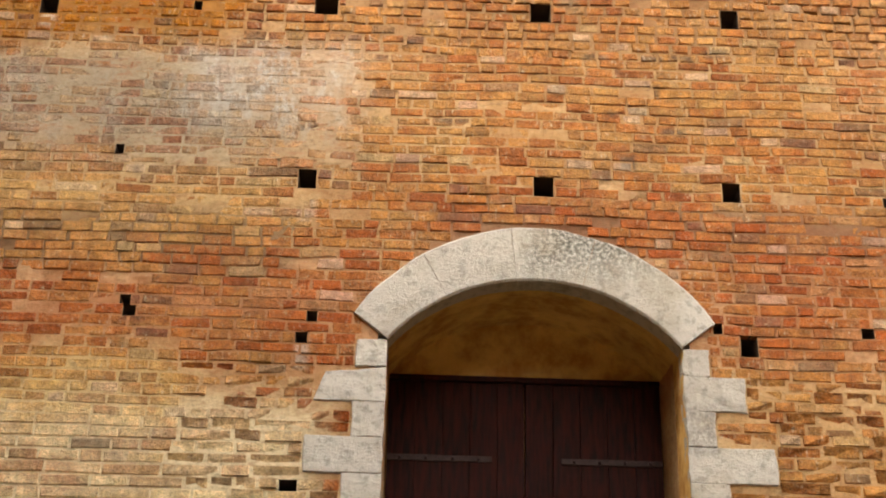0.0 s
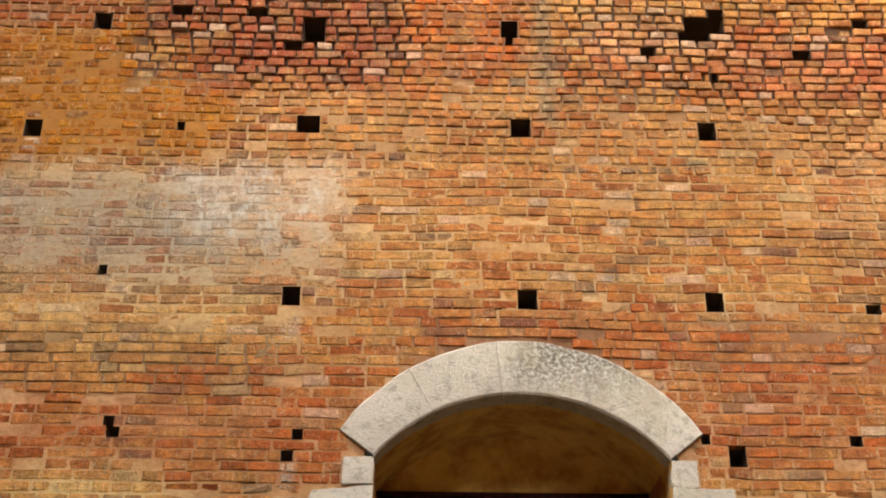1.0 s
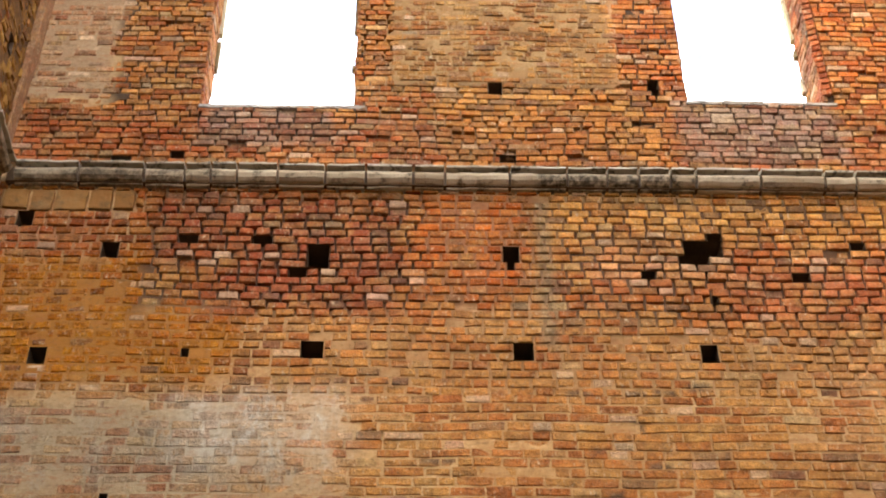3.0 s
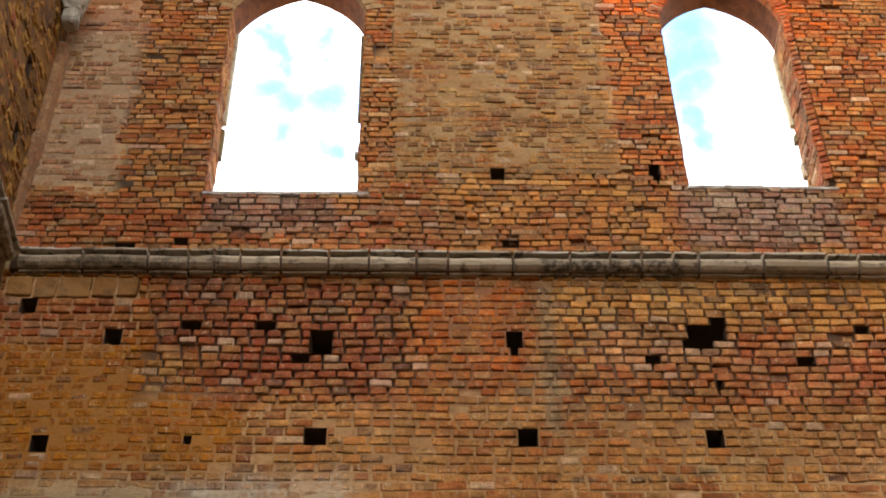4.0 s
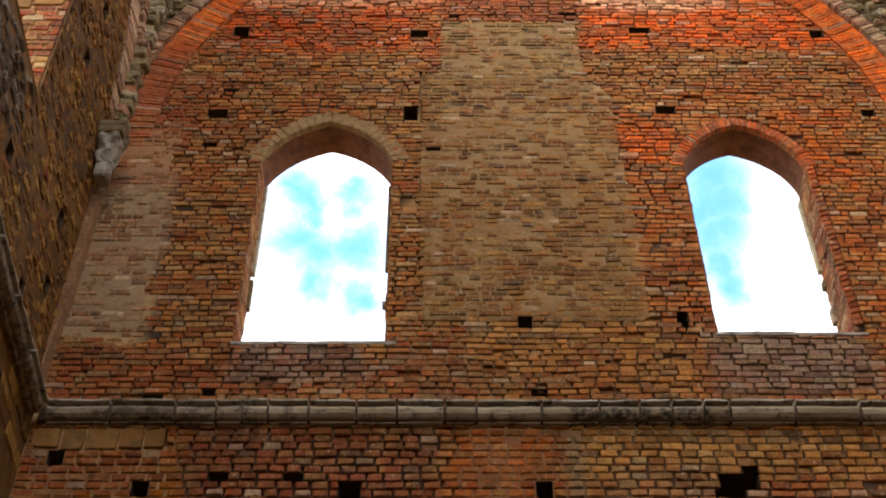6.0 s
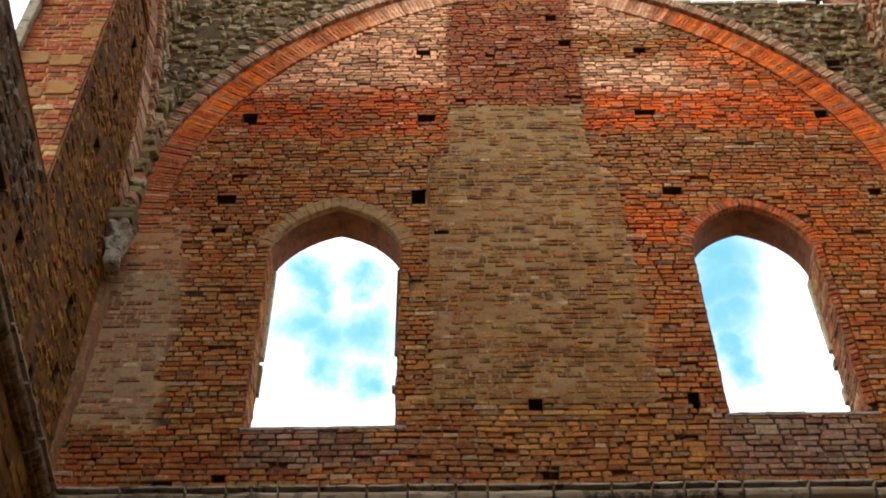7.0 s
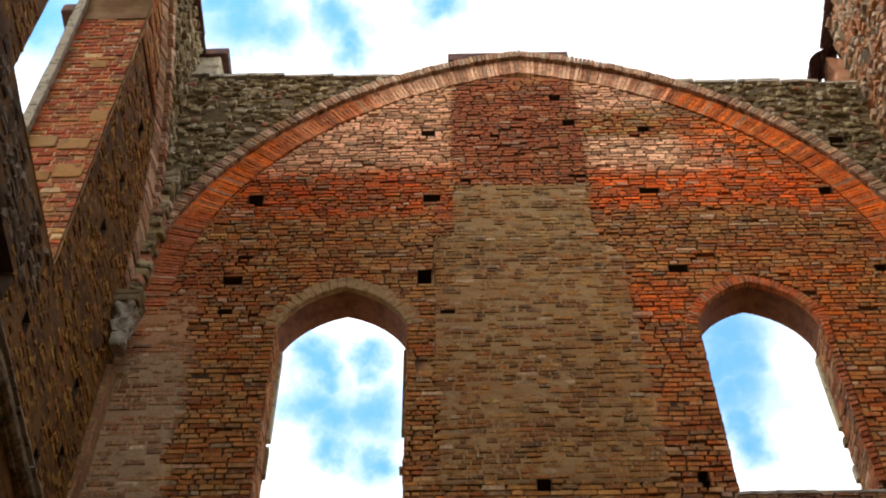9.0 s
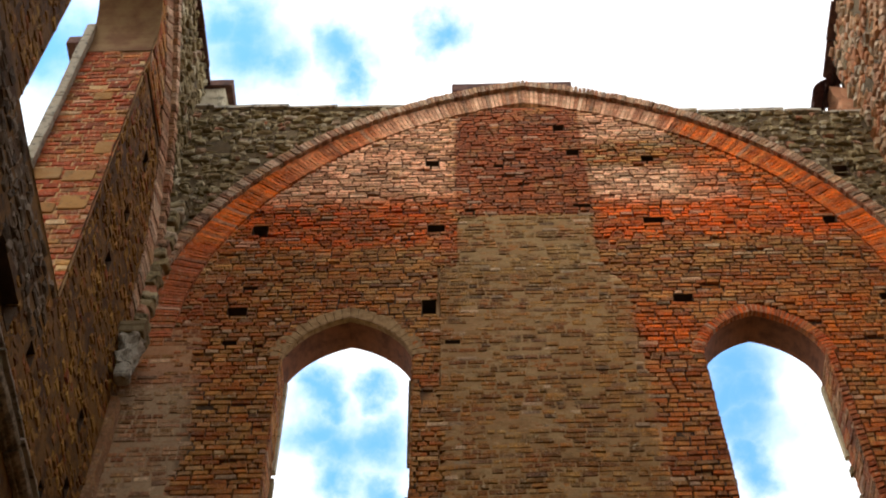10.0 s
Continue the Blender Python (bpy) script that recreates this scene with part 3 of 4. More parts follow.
# beam holes and lost bricks, from the door upwards
HOLES = [hole(-0.66, 5.90), hole(0.73, 5.90, 0.12), hole(1.84, 5.91), hole(2.78, 5.88, 0.09, 0.05), hole(-1.78, 6.09, 0.05, 0.05),
         hole(-0.63, 4.92, 0.07, 0.06), hole(1.87, 4.92, 0.10, 0.10), hole(2.55, 5.0, 0.07, 0.06), hole(-1.63, 5.10, 0.06, 0.05),
         hole(-1.60, 4.99, 0.07, 0.04), hole(-0.58, 5.05, 0.06, 0.03), hole(-0.65, 4.02, 0.1, 0.05), hole(1.70, 5.04, 0.05, 0.03)]
HOLES += [hole(-2.34, 7.12, 0.11, 0.12), hole(-0.62, 7.14, 0.14, 0.11), hole(0.72, 7.15, 0.13, 0.11), hole(1.91, 7.15, 0.11, 0.12), hole(-1.42, 7.13, 0.05, 0.07)]
HOLES += [hole(-2.01, 7.97, 0.11, 0.12), hole(-0.62, 7.97, 0.14, 0.18), hole(0.67, 7.99, 0.11, 0.13), hole(0.665, 7.90, 0.05, 0.06), hole(1.97, 8.04, 0.26, 0.13),
          hole(1.90, 7.955, 0.20, 0.06), hole(2.06, 8.12, 0.10, 0.05), hole(-2.62, 8.22, 0.11, 0.11), hole(1.58, 7.79, 0.09, 0.08), hole(-1.0, 8.04, 0.13, 0.06),
          hole(-0.75, 7.77, 0.11, 0.06), hole(-1.5, 8.09, 0.13, 0.06), hole(2.6, 7.77, 0.12, 0.06), hole(3.03, 8.06, 0.10, 0.06), hole(2.0, 7.58, 0.04, 0.09)]
HOLES += [hole(0.68, 8.85, 0.11, 0.08), hole(0.61, 9.57, 0.10, 0.10), hole(1.79, 9.64, 0.08, 0.09), hole(1.80, 9.57, 0.05, 0.07), hole(-1.66, 8.89, 0.09, 0.05), hole(-2.05, 8.80, 0.14, 0.03),
          hole(-2.01, 11.78, 0.12, 0.08), hole(-2.00, 12.26, 0.17, 0.10), hole(-1.92, 12.64, 0.13, 0.07), hole(-0.09, 11.74, 0.13, 0.08), hole(-0.29, 12.30, 0.12, 0.22), hole(-0.205, 12.5, 0.012, 0.8)]
HOLES += [hole(1.97, 12.34, 0.17, 0.12), hole(3.76, 12.28, 0.11, 0.12), hole(-1.93, 13.62, 0.14, 0.14), hole(-0.23, 13.61, 0.16, 0.12), hole(1.87, 13.62, 0.19, 0.12), hole(3.55, 13.6, 0.12, 0.11),
          hole(-0.27, 14.87, 0.13, 0.13), hole(1.95, 14.85, 0.12, 0.12), hole(1.08, 15.56, 0.11, 0.13), hole(1.19, 15.03, 0.12, 0.10), hole(0.41, 14.78, 0.09, 0.08), hole(1.20, 13.92, 0.16, 0.07), hole(0.1, 13.9, 0.09, 0.05)]


def within(poly, u, z):
    hit = False
    for (u0, z0), (u1, z1) in zip(poly, poly[1:] + poly[:1]):
        if (z0 > z) != (z1 > z) and u < (u1 - u0) * (z - z0) / (z1 - z0) + u0:
            hit = not hit
    return hit


PANEL = [(-0.03, 13.80), (1.28, 13.80), (1.28, 12.95), (1.36, 12.78), (1.50, 12.57), (1.52, 11.6), (1.56, 9.6), (-0.18, 9.6), (-0.21, 12.88), (-0.04, 12.93)]
OCHRE = [(-3.0, 6.80), (-1.0, 6.85), (-1.0, 7.2), (-1.5, 7.52), (-2.0, 7.92), (-3.0, 7.92)]
WASHED_RED = [(-2.0, 8.6), (0.1, 8.6), (0.2, 8.0), (-0.2, 7.45), (-0.8, 7.38), (-1.6, 7.75)]
WASHED_OCHRE = [(0.95, 8.3), (4.4, 8.4), (4.4, 7.38), (2.6, 7.0), (2.0, 7.35), (1.5, 7.72)]
# small patches where the joints have fallen out: centre, half width, half height
FALLEN = ((-0.32, 10.15, 0.16, 0.3), (-1.95, 10.15, 0.26, 0.35), (-1.9, 12.0, 0.35, 0.6), (1.72, 9.75, 0.15, 0.3), (-2.3, 9.1, 0.4, 0.18), (1.62, 11.35, 0.12, 0.5))


def back_recess(u, z):
    """How deep the joints are: pointed flush low down, washed out under the string course."""
    n = noise.noise((u * 1.3, 3.1, z * 1.3)) + 0.6 * noise.noise((u * 5, 7.7, z * 5))
    gap = 0.016 * max(0.0, noise.noise((u * 6.5, 21.0, z * 9)) + 0.45 * noise.noise((u * 1.7, 5.0, z * 2.5)) - 0.12)
    du, dz = 0.22 * noise.noise((u * 2.3, 1.7, z * 2.3)) + 0.08 * noise.noise((u * 8, 2.7, z * 8)), 0.12 * noise.noise((u * 2.3, 9.7, z * 2.3)) + 0.05 * noise.noise((u * 8, 4.7, z * 8))
    wu, wz = u + du, z + dz
    if z >= 8.7:
        if within(PANEL, u + 0.1 * du, z + 0.1 * dz):
            return 0.0005 + 0.004 * n + 0.004 * noise.noise((u * 9, 1.1, z * 16)) + gap
        if wu < -2.18 and 9.4 < wz < 12.0:
            return 0.000 + 0.004 * n
        base = 0.022
        if any(abs(wu - a) < c and abs(wz - b) < d for a, b, c, d in FALLEN):
            base = 0.040
        elif wz > 13.4 or wz < 9.3:
            base = 0.028
        elif 11.3 < wz < 12.7 and -1.75 < wu < -0.2:
            base = 0.016
        elif wz < 11.3 and (-0.45 < wu < -0.15 or 1.5 < wu < 1.95):
            base = 0.014
        return base + 0.007 * n + gap
    if z > 6.9:
        if within(OCHRE, wu, wz):
            return 0.0008 + 0.004 * n + gap * 0.5
        if within(WASHED_RED, wu, wz):
            return 0.034 + 0.006 * n
        if within(WASHED_OCHRE, wu, wz):
            return 0.027 + 0.008 * n
        return (0.012 if wz > 7.5 else 0.006) + 0.006 * n + gap
    if wu < -0.4 and 6.0 < wz < 6.76:
        return 0.0005 + 0.004 * n
    if (5.25 < wz < 5.65 and wu < -0.7) or (5.42 < wz < 5.82 and 0.2 < wu < 1.6):
        return 0.010 + 0.006 * n + gap
    if wz < 4.35 and wu < -0.4:
        return 0.007 + 0.004 * n
    # here and there a stretch has lost its pointing
    lost = noise.noise((u * 1.1, 12.3, z * 2.4))
    return 0.0026 + 0.0035 * n + gap + 0.004 * min(1.0, max(0.0, (lost - 0.18) * 6))


rnd = random.Random(4)


class Above:
    """Blocks the wall outside the vault arch."""

    def __init__(self, side):
        self.side, self.u0, self.u1, self.z0, self.z1 = side, -9, -9, -9, -9

    def span(self, z):
        if z < VAULT.z1:
            return None
        s = VAULT.span(z) or (VAULT.mid, VAULT.mid)
        return (-20, s[0]) if self.side < 0 else (s[1], 20)


BED = [Opening(-0.20, 1.54, 0.0, 4.95, 0.47, 0.0), Opening(LANCET_L.u0, LANCET_L.u1, LANCET_L.z0, LANCET_L.z1, 0.585, 0.44), Opening(LANCET_R.u0, LANCET_R.u1, LANCET_R.z0, LANCET_R.z1, 0.615, 0.41)]
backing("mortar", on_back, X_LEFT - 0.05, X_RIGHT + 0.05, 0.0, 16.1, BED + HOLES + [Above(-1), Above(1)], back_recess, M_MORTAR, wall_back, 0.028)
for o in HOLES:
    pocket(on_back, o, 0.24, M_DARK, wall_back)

E_LOW = Pieces(on_back)
DOOR_SURROUND = Opening(-0.29, 1.63, 4.87, 5.06, 0.56, 0.0)
QUOINS = []
for side, edge, outs in ((-1, -0.15, (0.175, 0.39, 0.18, 0.43, 0.22)), (1, 1.49, (0.15, 0.34, 0.165, 0.48, 0.215))):
    z = 4.885
    for k in range(24):
        h = (0.16, 0.205, 0.205, 0.205, 0.19)[k % 5]
        w = outs[k % 5]
        if z - h < 0:
            break
        QUOINS.append(Opening(edge - w if side < 0 else edge, edge if side < 0 else edge + w, z - h, z))
        z -= h
part("wall_core", box_bm(-0.5, 1.8, D + 0.812, D + 0.95, 0.0, 5.6), M_DARK, wall_back)
LOW = [DOOR_SURROUND, DOOR] + QUOINS + HOLES
near = lambda u, z: 3.9 < z < 4.75 and -1.25 < u < 2.9
MIXED = (1, 1, 0.6, 0.75, 1.3, 1.45)
lay(E_LOW, X_LEFT, X_RIGHT, 0.0, 4.40, LOW, 0.067, 0.21, rnd, 0.013, 0.002, 0.002, keep=near, inset=0.004, wild=0.003, lost=0.02, sizes=MIXED)
lay(E_LOW, X_LEFT, X_RIGHT, 4.40, 6.82, LOW, 0.065, 0.165, rnd, 0.013, 0.001, 0.0025, keep=near, inset=0.004, wild=0.004, lost=0.03, sizes=MIXED)
E_LOW.make("brickwork_below", M_BRICK, wall_back)
E_MID = Pieces(on_back)
BLOCKS = [Opening(a, b, z, 8.50) for a, b, z in ((-2.80, -2.62, 8.33), (-2.61, -2.45, 8.31), (-2.44, -2.22, 8.31), (-2.21, -2.05, 8.32), (-2.04, -1.90, 8.33))]
for o in BLOCKS:
    part("ochre_block", rough_up(box_bm(o.u0 + 0.005, o.u1 - 0.005, D - 0.012, D + 0.08, o.z0 + 0.005, o.z1 - 0.003, 0.008), 0.010, 9, 2), M_OCHRE, wall_back, "large ochre stone block")
EVEN = (1, 1, 1, 1.1, 0.9, 1.35)
lay(E_MID, X_LEFT, X_RIGHT, 6.82, 8.58, HOLES + BLOCKS, 0.067, 0.122, rnd, 0.0165, 0.003, 0.004, inset=0.006, wild=0.0025, lost=0.04, sizes=EVEN)
E_MID.make("brickwork_washed_out", M_BRICK, wall_back)
E_UP = Pieces(on_back)
HEAD_L = Opening(LANCET_L.u0 - 0.005, LANCET_L.u1 + 0.005, LANCET_L.z0, LANCET_L.z1 - 0.02, 0.57 + 0.14, 0.30)
HEAD_R = Opening(LANCET_R.u0 - 0.004, LANCET_R.u1 + 0.075, LANCET_R.z0, LANCET_R.z1 - 0.02, 0.60 + 0.11, 0.32)
UP = [HEAD_L, HEAD_R] + HOLES + [Above(-1), Above(1)]
lay(E_UP, X_LEFT, X_RIGHT, 8.78, 12.0, UP, 0.057, 0.125, rnd, 0.013, 0.003, 0.006, inset=0.004, wild=0.0015, lost=0.06, sizes=MIXED)
lay(E_UP, X_LEFT, X_RIGHT, 12.0, 16.05, UP, 0.055, 0.125, rnd, 0.013, 0.003, 0.006, inset=0.004, wild=0.001, lost=0.05, sizes=MIXED)
E_UP.make("brickwork_above", M_BRICK, wall_back)


def reveal(o, place, deep, mat, parent, name, n=14, grow=0.0):
    """The sides, head and sill inside an opening, as deep as the wall."""
    left, right = o.arc(n, grow)
    outline = [(o.u0 - grow, o.z0)] + [(u, z) for u, z, a in left] + [(u, z) for u, z, a in right[1:]] + [(o.u1 + grow, o.z0)]
    vs, fs = [], []
    for u, z in outline:
        vs += [place(u, 0.004, z), place(u, -deep, z)]
    m = len(outline)
    for k in range(m):
        j = (k + 1) % m
        fs.append((2 * k, 2 * j, 2 * j + 1, 2 * k + 1))
    return mesh_object(name, vs, fs, mat, parent)


def ring(pieces, o, grow0, grow1, out, depth, count, rnd, gap=0.006, jit=0.008):
    """Voussoirs round the head of an opening."""
    left, _ = o.arc(count, grow0)
    left1, _ = o.arc(count, grow1)
    for side in (0, 1):
        for k in range(count):
            pts = [left[k], left[k + 1], left1[k + 1], left1[k]]
            g = gap
            cs = [(p[0], p[1]) for p in pts]
            if side:
                cs = [(2 * o.mid - u, z) for u, z in cs]
            cu, cz = sum(c[0] for c in cs) / 4, sum(c[1] for c in cs) / 4
            ln = math.hypot(cs[1][0] - cs[0][0], cs[1][1] - cs[0][1])
            s = 1 - g / max(ln, g * 2)
            a, b, c, d = [Vector(p) for p in cs]
            a, b = a.lerp(b, (1 - s) / 2), b.lerp(a, (1 - s) / 2)
            c, d = c.lerp(d, (1 - s) / 2), d.lerp(c, (1 - s) / 2)
            pieces.quad([tuple(a), tuple(b), tuple(c), tuple(d)], out + rnd.uniform(-jit, jit), depth, 0.005, rnd)


# ---- wall arch of the lost vault ----
vault_arch = tagged(new("wall_arch"), "pointed brick wall rib of the lost vault, orange and cream", "arch", kind="structure")
P = Pieces(on_back)
ring(P, VAULT, 0.0, RING, 0.010, 0.25, 130, rnd, 0.009, 0.004)
P.make_each("voussoir", M_ARCH, vault_arch)
P = Pieces(on_back)
ring(P, VAULT, RING, RING + RIM, 0.06, 0.33, 135, rnd, 0.008, 0.006)
P.make_each("edge_brick", M_RIM, vault_arch)
P = Pieces(on_back)
ring(P, VAULT, 0.005, RING + RIM + 0.004, -0.004, 0.34, 40, rnd, 0.0, 0.0)
P.make("arch_bed", M_ARCH_BED, vault_arch)

# ---- rubble above the arch, set back behind it ----
SET_BACK = 0.25


def on_spandrel(u, out, z):
    return (u, D + SET_BACK - out, z)


VAULT_OUT = Opening(VAULT.u0 - RING, VAULT.u1 + RING, 11.9, 11.9, VAULT.rise + RING, VAULT.sharp)


def rubble(name, place, u0, u1, z0, z1, openings, mat, parent, limit=None, size=(0.13, 0.085), rnd=rnd, rag=0.03, back=0.03):
    p = Pieces(place)
    lay(p, u0, u1, z0, z1, openings, size[1], size[0], rnd, 0.018, 0.0, rag, 0.08, limit, inset=0.02, wild=0.018)
    p.make(name, mat, parent)


M_JOINT_GREY = mortar_material("rubble_bed", (0.15, 0.105, 0.05), (0.075, 0.05, 0.025), [])
M_JOINT_TAN = mortar_material("golden_bed", (0.17, 0.078, 0.010), (0.06, 0.024, 0.005), [])


class Slope:
    """Blocks what lies over the sloping head of the end wall."""
    u0 = u1 = z0 = z1 = -9

    def span(self, z):
        return ((16.55 - z) / 0.0675, 20) if z > 16.2 else None


SP_HOLES = [Slope(), Opening(3.92, 4.08, 14.86, 15.04), Opening(-2.28, -2.12, 15.04, 15.16)]
backing("rubble_bed", on_spandrel, X_LEFT - 0.4, X_RIGHT + 0.4, 12.0, 16.86, [VAULT_OUT] + SP_HOLES, lambda u, z: 0.025 + 0.02 * noise.noise((u * 3, 1, z * 3)), M_JOINT_GREY, wall_back)
rubble("rubble_stones", on_spandrel, X_LEFT - 0.4, X_RIGHT + 0.4, 12.0, 16.86, [VAULT_OUT] + SP_HOLES, M_RUBBLE, wall_back, size=(0.115, 0.07))
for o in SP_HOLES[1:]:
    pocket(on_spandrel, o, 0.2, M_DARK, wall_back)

# the wall's body behind its skins, with the openings through it
for x0, x1, z0, z1 in ((X_LEFT - 0.6, -0.15, 0, 9.37), (1.49, X_RIGHT + 0.6, 0, 9.37), (-0.15, 1.49, 5.42, 9.37)):
    part("wall_core", box_bm(x0, x1, D + 0.30, D + 0.9, z0, z1), M_MORTAR, wall_back)

# ---- lancets ----


def jamb_bricks(plane, z0, z1, deep, mat, parent, rnd, course=0.066):
    """Brick ends up the side of an opening; plane(depth, out, z)."""
    p = Pieces(plane)
    lay(p, 0.0, deep, z0, z1, [], course, 0.2, rnd, 0.010, 0.004, 0.004, 0.03)
    p.make_each("jamb_brick", mat, parent)


def sill(o, parent):
    at = o.u0 - 0.02
    while at < o.u1 + 0.05:
        w = rnd.uniform(0.25, 0.42)
        bm = box_bm(at + 0.004, min(at + w, o.u1 + 0.09), D - 0.004 - rnd.uniform(0, 0.006), D + 0.33, o.z0 - 0.032, o.z0 + rnd.uniform(-0.008, 0.010), 0.006)
        part("sill_stone", rough_up(bm, 0.008, 9, 2), M_SILL, parent)
        at += w


for o, nm, lab in ((LANCET_L, "window_1", "pointed window opening with worn plastered brick reveal"), (LANCET_R, "window_2", "pointed window opening framed in orange brick voussoirs")):
    w = tagged(new(nm), lab, "window", kind="structure")
    reveal(o, on_back, 0.34, M_RENDER, w, "reveal", 14, 0.006)
    P = Pieces(on_back)
    if nm == "window_2":
        ring(P, o, 0.0, 0.105, 0.008, 0.05, 21, rnd, 0.013, 0.002)
        bed = Pieces(on_back)
        ring(bed, o, 0.002, 0.102, 0.001, 0.05, 21, rnd, 0.0, 0.0)
        bed.make("head_bed", M_ARCH_BED, w)
        # brick on edge carries the ring on down one side, each leaning out of its bed
        z = o.z0 + 0.08
        while z < o.z1 - 0.05:
            P.quad([(o.u1 + 0.004, z), (o.u1 + 0.070, z + 0.024), (o.u1 + 0.070, z + 0.072), (o.u1 + 0.004, z + 0.048)], 0.008 + rnd.uniform(-0.003, 0.003), 0.05, 0.005, rnd, 0.002)
            z += 0.061
        P.make_each("head_brick", M_HEAD, w)
    else:
        ring(P, o, 0.0, 0.15, 0.002, 0.05, 12, rnd, 0.002, 0.002)
        P.make_each("head_plaster", M_HALO, w)
    jamb_bricks(lambda d, out, z: (o.u1 - out, D + d, z), o.z0 + 0.02, o.z1, 0.34, M_BRICK if nm == "window_1" else M_JAMB, w, rnd)
    jamb_bricks(lambda d, out, z: (o.u0 + out, D + d, z), o.z0 + 0.02, o.z1, 0.34, M_BRICK, w, rnd)
    sill(o, w)
    if nm == "window_1":
        for u0, u1, z0, z1 in ((o.u0, o.u0 + 0.03, 10.47, 11.6), (o.u0, o.u0 + 0.028, 10.05, 10.38), (o.u1 - 0.022, o.u1, 10.52, 11.6), (o.u1 - 0.03, o.u1, 10.08, 10.13)):
            part("frame_remnant", rough_up(box_bm(u0 - 0.02, u1 + 0.02 if u1 == o.u1 else u1, D + 0.29, D + 0.345, z0, z1, 0.004), 0.003, 12), M_RUBBLE, w, "broken edge of a stone frame")
    else:
        for z0, z1 in ((9.5, 9.75), (9.9, 10.05), (10.3, 10.38), (10.5, 11.4)):
            part("frame_remnant", rough_up(box_bm(o.u1 - 0.028, o.u1 + 0.01, D + 0.29, D + 0.345, z0, z1, 0.004), 0.003, 12), M_RUBBLE, w, "broken edge of a stone frame")
        part("frame_remnant", rough_up(box_bm(o.u0 - 0.01, o.u0 + 0.028, D + 0.29, D + 0.345, 10.75, 11.5, 0.004), 0.003, 12), M_RUBBLE, w, "broken edge of a stone frame")

# ---- doorway ----
doorway = tagged(new("doorway"), "pale stone doorway with a segmental arch and toothed jamb blocks", "doorway", kind="structure")
RECESS = 0.80
REAR = Opening(DOOR.u0, DOOR.u1, 0.0, 5.0, 0.37, 0.0)
lf, rt = DOOR.arc(14, 0.003)
front = [(DOOR.u0, 0.0)] + [(u, z) for u, z, a in lf] + [(u, z) for u, z, a in rt[1:]] + [(DOOR.u1, 0.0)]
lf, rt = REAR.arc(14)
rear = [(DOOR.u0, 0.0)] + [(u, z) for u, z, a in lf] + [(u, z) for u, z, a in rt[1:]] + [(DOOR.u1, 0.0)]
vs = []
for (u, z), (v, y) in zip(front, rear):
    vs += [on_back(u + (v - u) * k / 6, 0.004 - (RECESS + 0.004) * k / 6 + 0.012 * noise.noise((u * 4, k, z * 4)) * (0 < k < 6), z + (y - z) * k / 6 + 0.012 * noise.noise((u * 3, k + 9, z * 3)) * (0 < k < 6)) for k in range(7)]
fs = [(7 * q + k, 7 * q + k + 1, 7 * q + k + 8, 7 * q + k + 7) for q in range(len(front) - 1) for k in range(6)]
mesh_object("reveal", vs, fs, M_PLASTER, doorway)
left, right = REAR.arc(14)
outline = [(DOOR.u0, 4.0)] + [(u, z) for u, z, a in left] + [(u, z) for u, z, a in right[1:]] + [(DOOR.u1, 4.0)]
mesh_object("tympanum", [on_back(u, -RECESS, z) for u, z in outline], [tuple(range(len(outline)))], M_PLASTER, doorway)


def arch_stone(t0, t1, parent):
    """One stone of the segmental arch, between two shares of the way round."""
    n = 8
    vs, fs = [], []
    a0 = math.atan2(DOOR.z1 - DOOR.cz, -DOOR.half)
    for k in range(n + 1):
        t = t0 + (t1 - t0) * k / n
        a = a0 + (math.pi - 2 * a0) * t
        thick = 0.345 - 0.09 * abs(2 * t - 1) ** 1.5
        c, sn = math.cos(a), math.sin(a)
        for m, (g, out) in enumerate(((0.0, -0.12), (0.0, 0.008), (0.012, 0.02), (thick * 0.35, 0.026), (thick * 0.7, 0.024), (thick - 0.012, 0.02), (thick, 0.006), (thick, -0.12))):
            r = DOOR.r + g
            w = noise.noise((r * c * 5, r * sn * 5, m * 0.3)) * 0.008
            vs.append(on_back(DOOR.mid + (r + (w if m > 4 else w * 0.3)) * c, out + w * 0.6, DOOR.cz + (r + (w if m > 4 else w * 0.3)) * sn))
    for k in range(n):
        for m in range(7):
            i = k * 8 + m
            fs.append((i, i + 1, i + 9, i + 8))
    fs += [tuple(range(8)), tuple(range(n * 8 + 7, n * 8 - 1, -1))]
    return mesh_object("arch_stone", vs, fs, M_WHITE, parent)


for t0, t1 in ((0.0, 0.354), (0.355, 0.554), (0.555, 0.774), (0.775, 1.0)):
    arch_stone(1 - t1, 1 - t0, doorway)
for o in QUOINS:
    bm = box_bm(o.u0 + 0.002, o.u1 - 0.002, D - 0.010 - rnd.uniform(0, 0.006), D + 0.12, o.z0 + 0.0005, o.z1 - 0.0005, 0.006)
    if o.u0 < -0.5 and 4.4 < o.z0 < 4.6:
        # broken, rounded head of one tooth
        for v in bm.verts:
            if v.co.x < o.u0 + 0.05:
                v.co.x += 0.05 if v.co.z > o.z0 + 0.1 else 0.0
                v.co.z -= 0.04 if v.co.z > o.z0 + 0.1 else 0.0
    part("jamb_stone", rough_up(bm, 0.008, 11, 3), M_WHITE, doorway)

